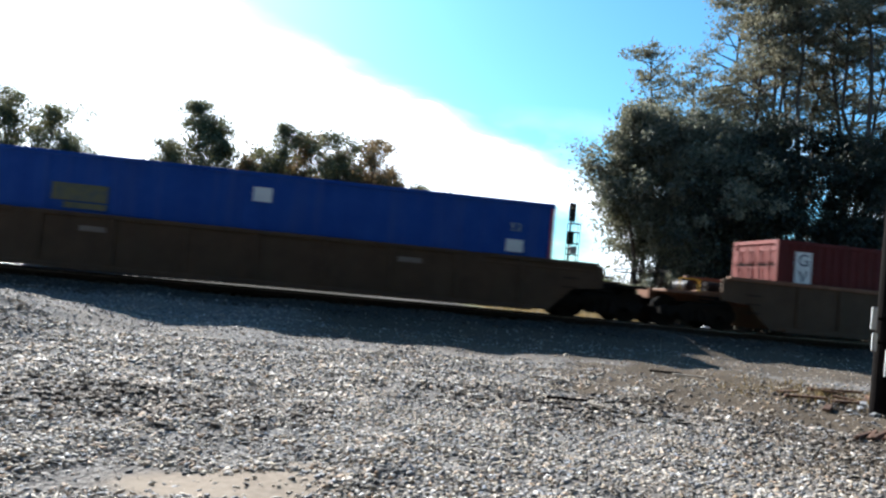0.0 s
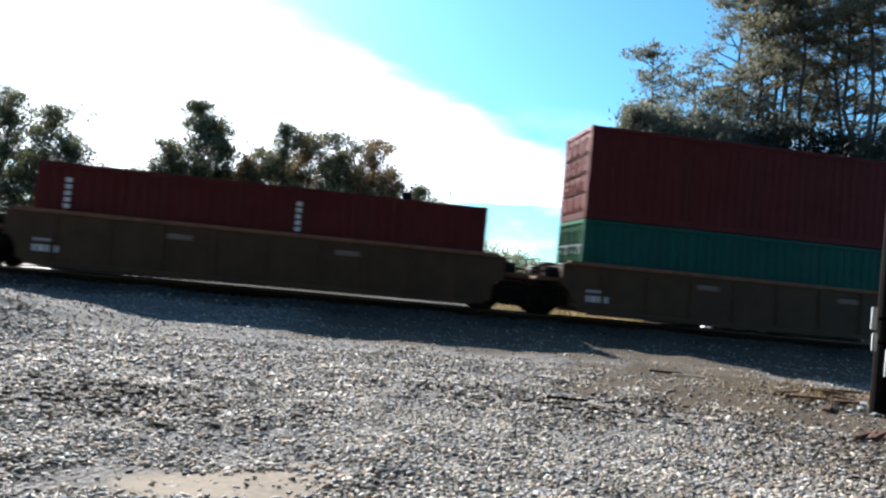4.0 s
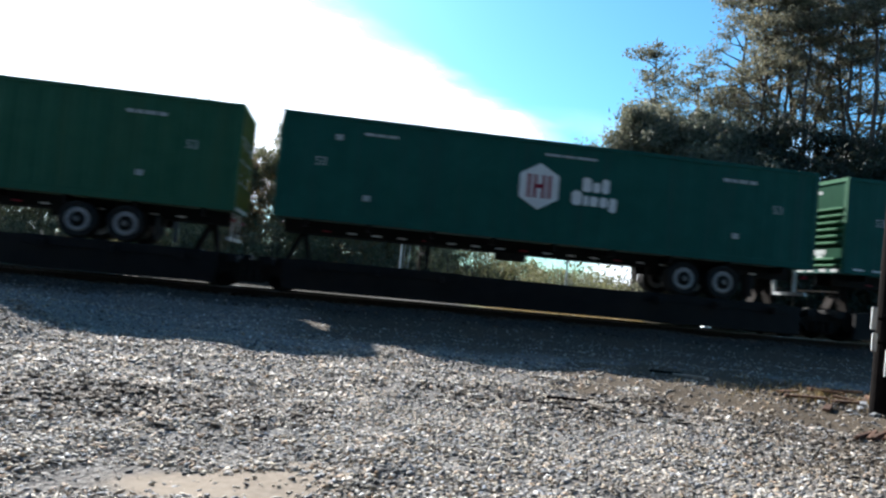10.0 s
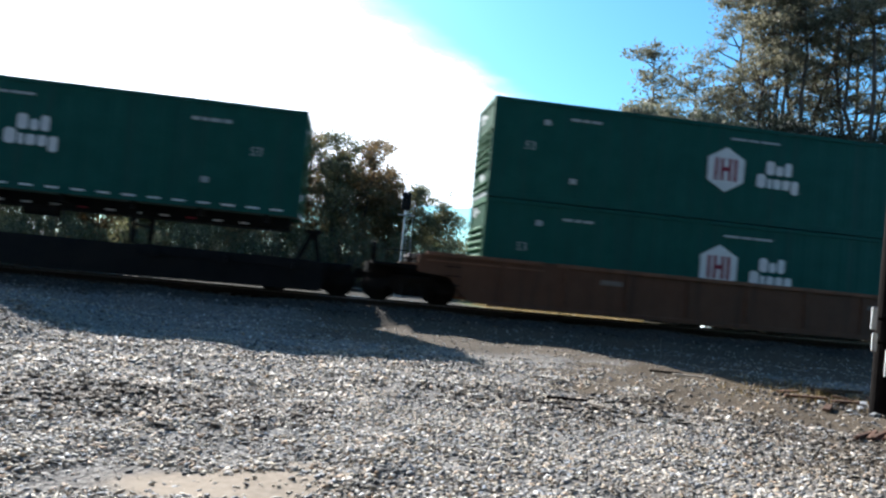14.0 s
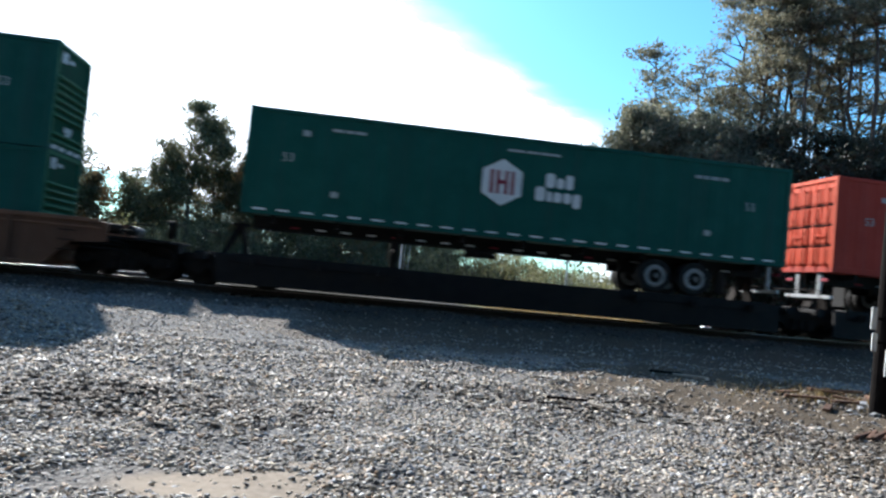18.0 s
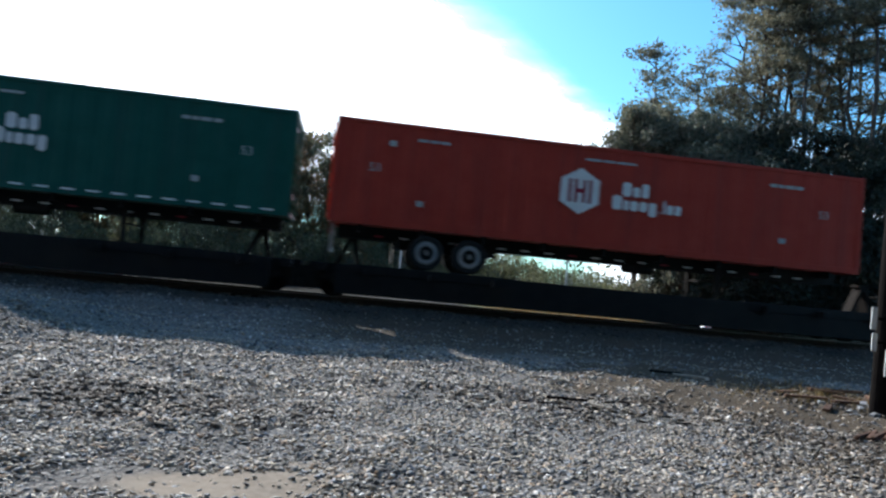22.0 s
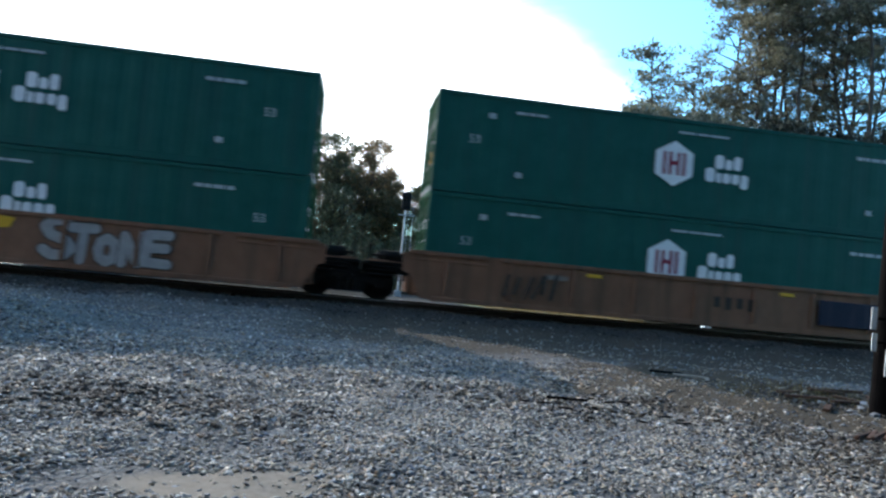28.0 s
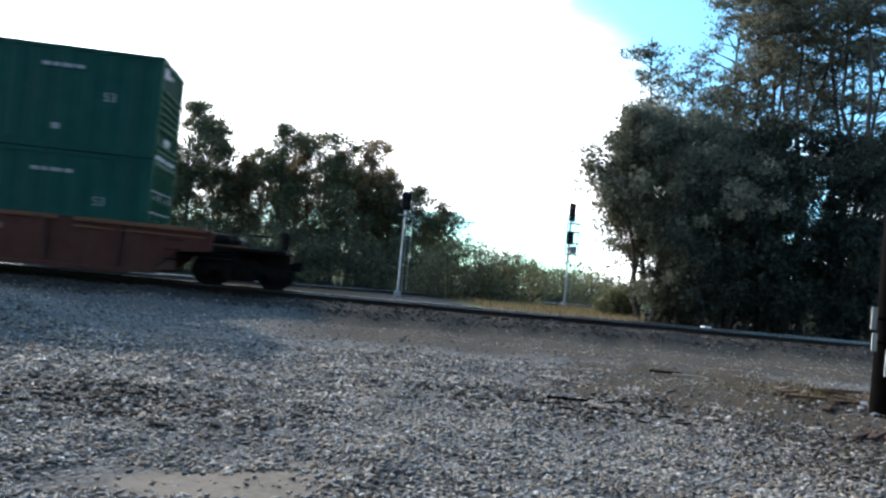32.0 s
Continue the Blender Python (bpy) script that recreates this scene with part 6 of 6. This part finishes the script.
rb = random.Random(9)
for k in range(9):
    L = rb.uniform(0.34, 0.48)
    scrap("old_board", "rotten brown board lying by the pole", "board", [(-L, L, -0.024, 0.024, 0, 0.05)], M_BOARD, 6.02 + 0.125 * k, 7.86 + 0.02 * k + rb.uniform(-0.05, 0.05), rb.uniform(42, 47), rb.uniform(-2, 2), 0.01)
for k, (x, y, a, L) in enumerate(((8.3, 11.8, 9, 0.75), (8.8, 12.1, -19, 0.65), (7.4, 11.5, 26, 0.5), (8.6, 11.2, 41, 0.6), (7.2, 10.7, -24, 0.6), (7.7, 10.4, 14, 0.7), (8.2, 10.9, -38, 0.7), (7.0, 9.9, 50, 0.5), (8.9, 11.5, 62, 0.6))):
    scrap("old_board", "weathered brown plank on the gravel", "board", [(-L / 2, L / 2, -0.05, 0.05, 0, 0.04)], M_BOARD, x, y, a, rb.uniform(-3, 4), 0.02)


def weeds():
    """Dead grass and weeds between the boards."""
    rs = np.random.RandomState(31)
    n = 900
    x, y = rs.normal(8.0, 0.9, n), rs.normal(11.2, 0.9, n)
    z = ground_z(x, y)
    w, h, a = 0.004 + 0.006 * rs.rand(n), 0.05 + 0.13 * rs.rand(n), rs.rand(n) * 6.283
    d = np.stack([np.cos(a) * w, np.sin(a) * w, 0 * a], 1)
    p = np.stack([x, y, z - 0.01], 1)
    tip = p + np.stack([rs.normal(size=n) * 0.06, rs.normal(size=n) * 0.06, h], 1)
    m = leaf_mat("dead_weeds", (0.15, 0.10, 0.035), (0.30, 0.22, 0.10), 0.4)
    return tagged(new("dead_weeds", join_arrays("dead_weeds", np.stack([p - d, p + d, tip], 1).reshape(-1, 3), np.arange(3 * n).reshape(-1, 3), m)), "dry brown weeds among the old boards", "weeds", kind="stuff")


weeds()
scrap("stick", "pale broken stick on the gravel", "stick", [(-0.15, 0.04, -0.022, 0.022, 0, 0.03), (0.02, 0.14, -0.004, 0.030, 0.004, 0.030)], M_PALE, 3.05, 8.25, -52, 3, 0.03)
scrap("stick", "dark fallen branch on the gravel", "stick", [(-0.24, 0.24, -0.018, 0.018, 0, 0.03)], M_POLE, 2.78, 8.7, -8, 0, 0.03)
rt = random.Random(17)
for k in range(16):
    L = rt.uniform(0.04, 0.10)
    scrap("stick", "small dark twig on the gravel", "stick", [(-L, L, -0.010, 0.010, 0, 0.018)], M_POLE, 2.95 + rt.uniform(-0.75, 0.9), 8.2 + rt.uniform(-0.7, 0.7), rt.uniform(-70, 70), rt.uniform(-4, 4), 0.025)
scrap("stick", "dark fallen branch on the earth", "stick", [(-0.3, 0.3, -0.03, 0.03, 0, 0.04)], M_POLE, 6.15, 13.4, -10, 0, 0.02)
scrap("stick", "pale weathered slat on the earth", "stick", [(-0.32, 0.32, -0.03, 0.03, 0, 0.03)], M_PALE, 6.55, 13.2, -14, 0, 0.02)
scrap("white_stone", "white broken lump on the gravel", "stone", [(-0.03, 0.03, -0.02, 0.02, 0, 0.03)], M_WHITE, 3.42, 7.5, 30, 0, 0.01)
scrap("concrete_block", "white concrete block standing beyond the track", "block", [(-0.43, 0.43, -0.25, 0.25, -0.05, 0.40), (0.05, 0.34, -0.17, 0.17, 0.40, 0.47)], M_WHITE, 13.75, 27.2, -3, 0, 0.0)
rs_ = random.Random(4)
for k in range(26):
    r = rs_.uniform(0.025, 0.07)
    scrap("rubble_lump", "pale concrete rubble round the pole foot", "rubble", [(-r, r, -r * 0.7, r * 0.7, 0, r * 0.9)], M_CONCRETE, 7.75 + rs_.uniform(-0.6, 0.5), 9.95 + rs_.uniform(-0.6, 0.5), rs_.uniform(0, 180), rs_.uniform(-15, 15), 0)


# ---- what moves ----
def motions():
    times = [0.0, 4.0, 8.0, 12.0, 16.0, 20.0, 24.0, 28.0, 32.0]
    for ob, s, z in MOVERS:
        walk(ob, [(t, pose(s - gone(t), TRACK_Y, z)) for t in times])
    place = {ob: s for ob, s, z in MOVERS}
    for ob, owner in WHEELSETS:
        # each wheelset rolls while it is near the camera
        x0, s = ob.location.x, place[owner] + ob.location.x
        steps = [k / 30 for k in range(961) if -20 < s - gone(k / 30) < 26]
        turn = lambda t: pose(x0, 0, 0.46, 0, -math.degrees(gone(t) / 0.46), 0)
        rows = [(t, turn(t)) for t in steps]
        rows = ([(0.0, rows[0][1])] if steps[0] > 0 else []) + rows + ([(32.0, rows[-1][1])] if steps[-1] < 31.99 else [])
        walk(ob, rows)
    walk(CLOUD, [(t, cloud_pose(t)) for t in (0.0, 16.0, 32.0)])
    gust = [(0, -6), (1, -7), (2, -2), (3, 0), (5.5, -5), (6.5, -5), (7.5, 1), (8.5, 10), (9.5, 11), (10.5, 6), (11.5, 2), (12.5, 5), (13.5, 6), (14.5, -2), (16.5, -1), (17.5, 10),
            (18.5, 10), (19.5, 4), (20.5, 4), (21.5, 9), (22, 10), (23, 2), (24, -10), (24.5, -11), (25.5, -2), (27.5, -2), (28.5, -7), (29.5, -2), (30.5, 2), (31.5, -3), (32, -8)]
    for k, ob in enumerate(SWAYING):
        x, y, z = ob.location
        g = (0.075 if k < PINES else 0.05) * (0.8 + 0.1 * (k % 5))
        walk(ob, [(t, pose(x, y, z, 0.3 * g * v, g * v)) for t, v in gust])


motions()
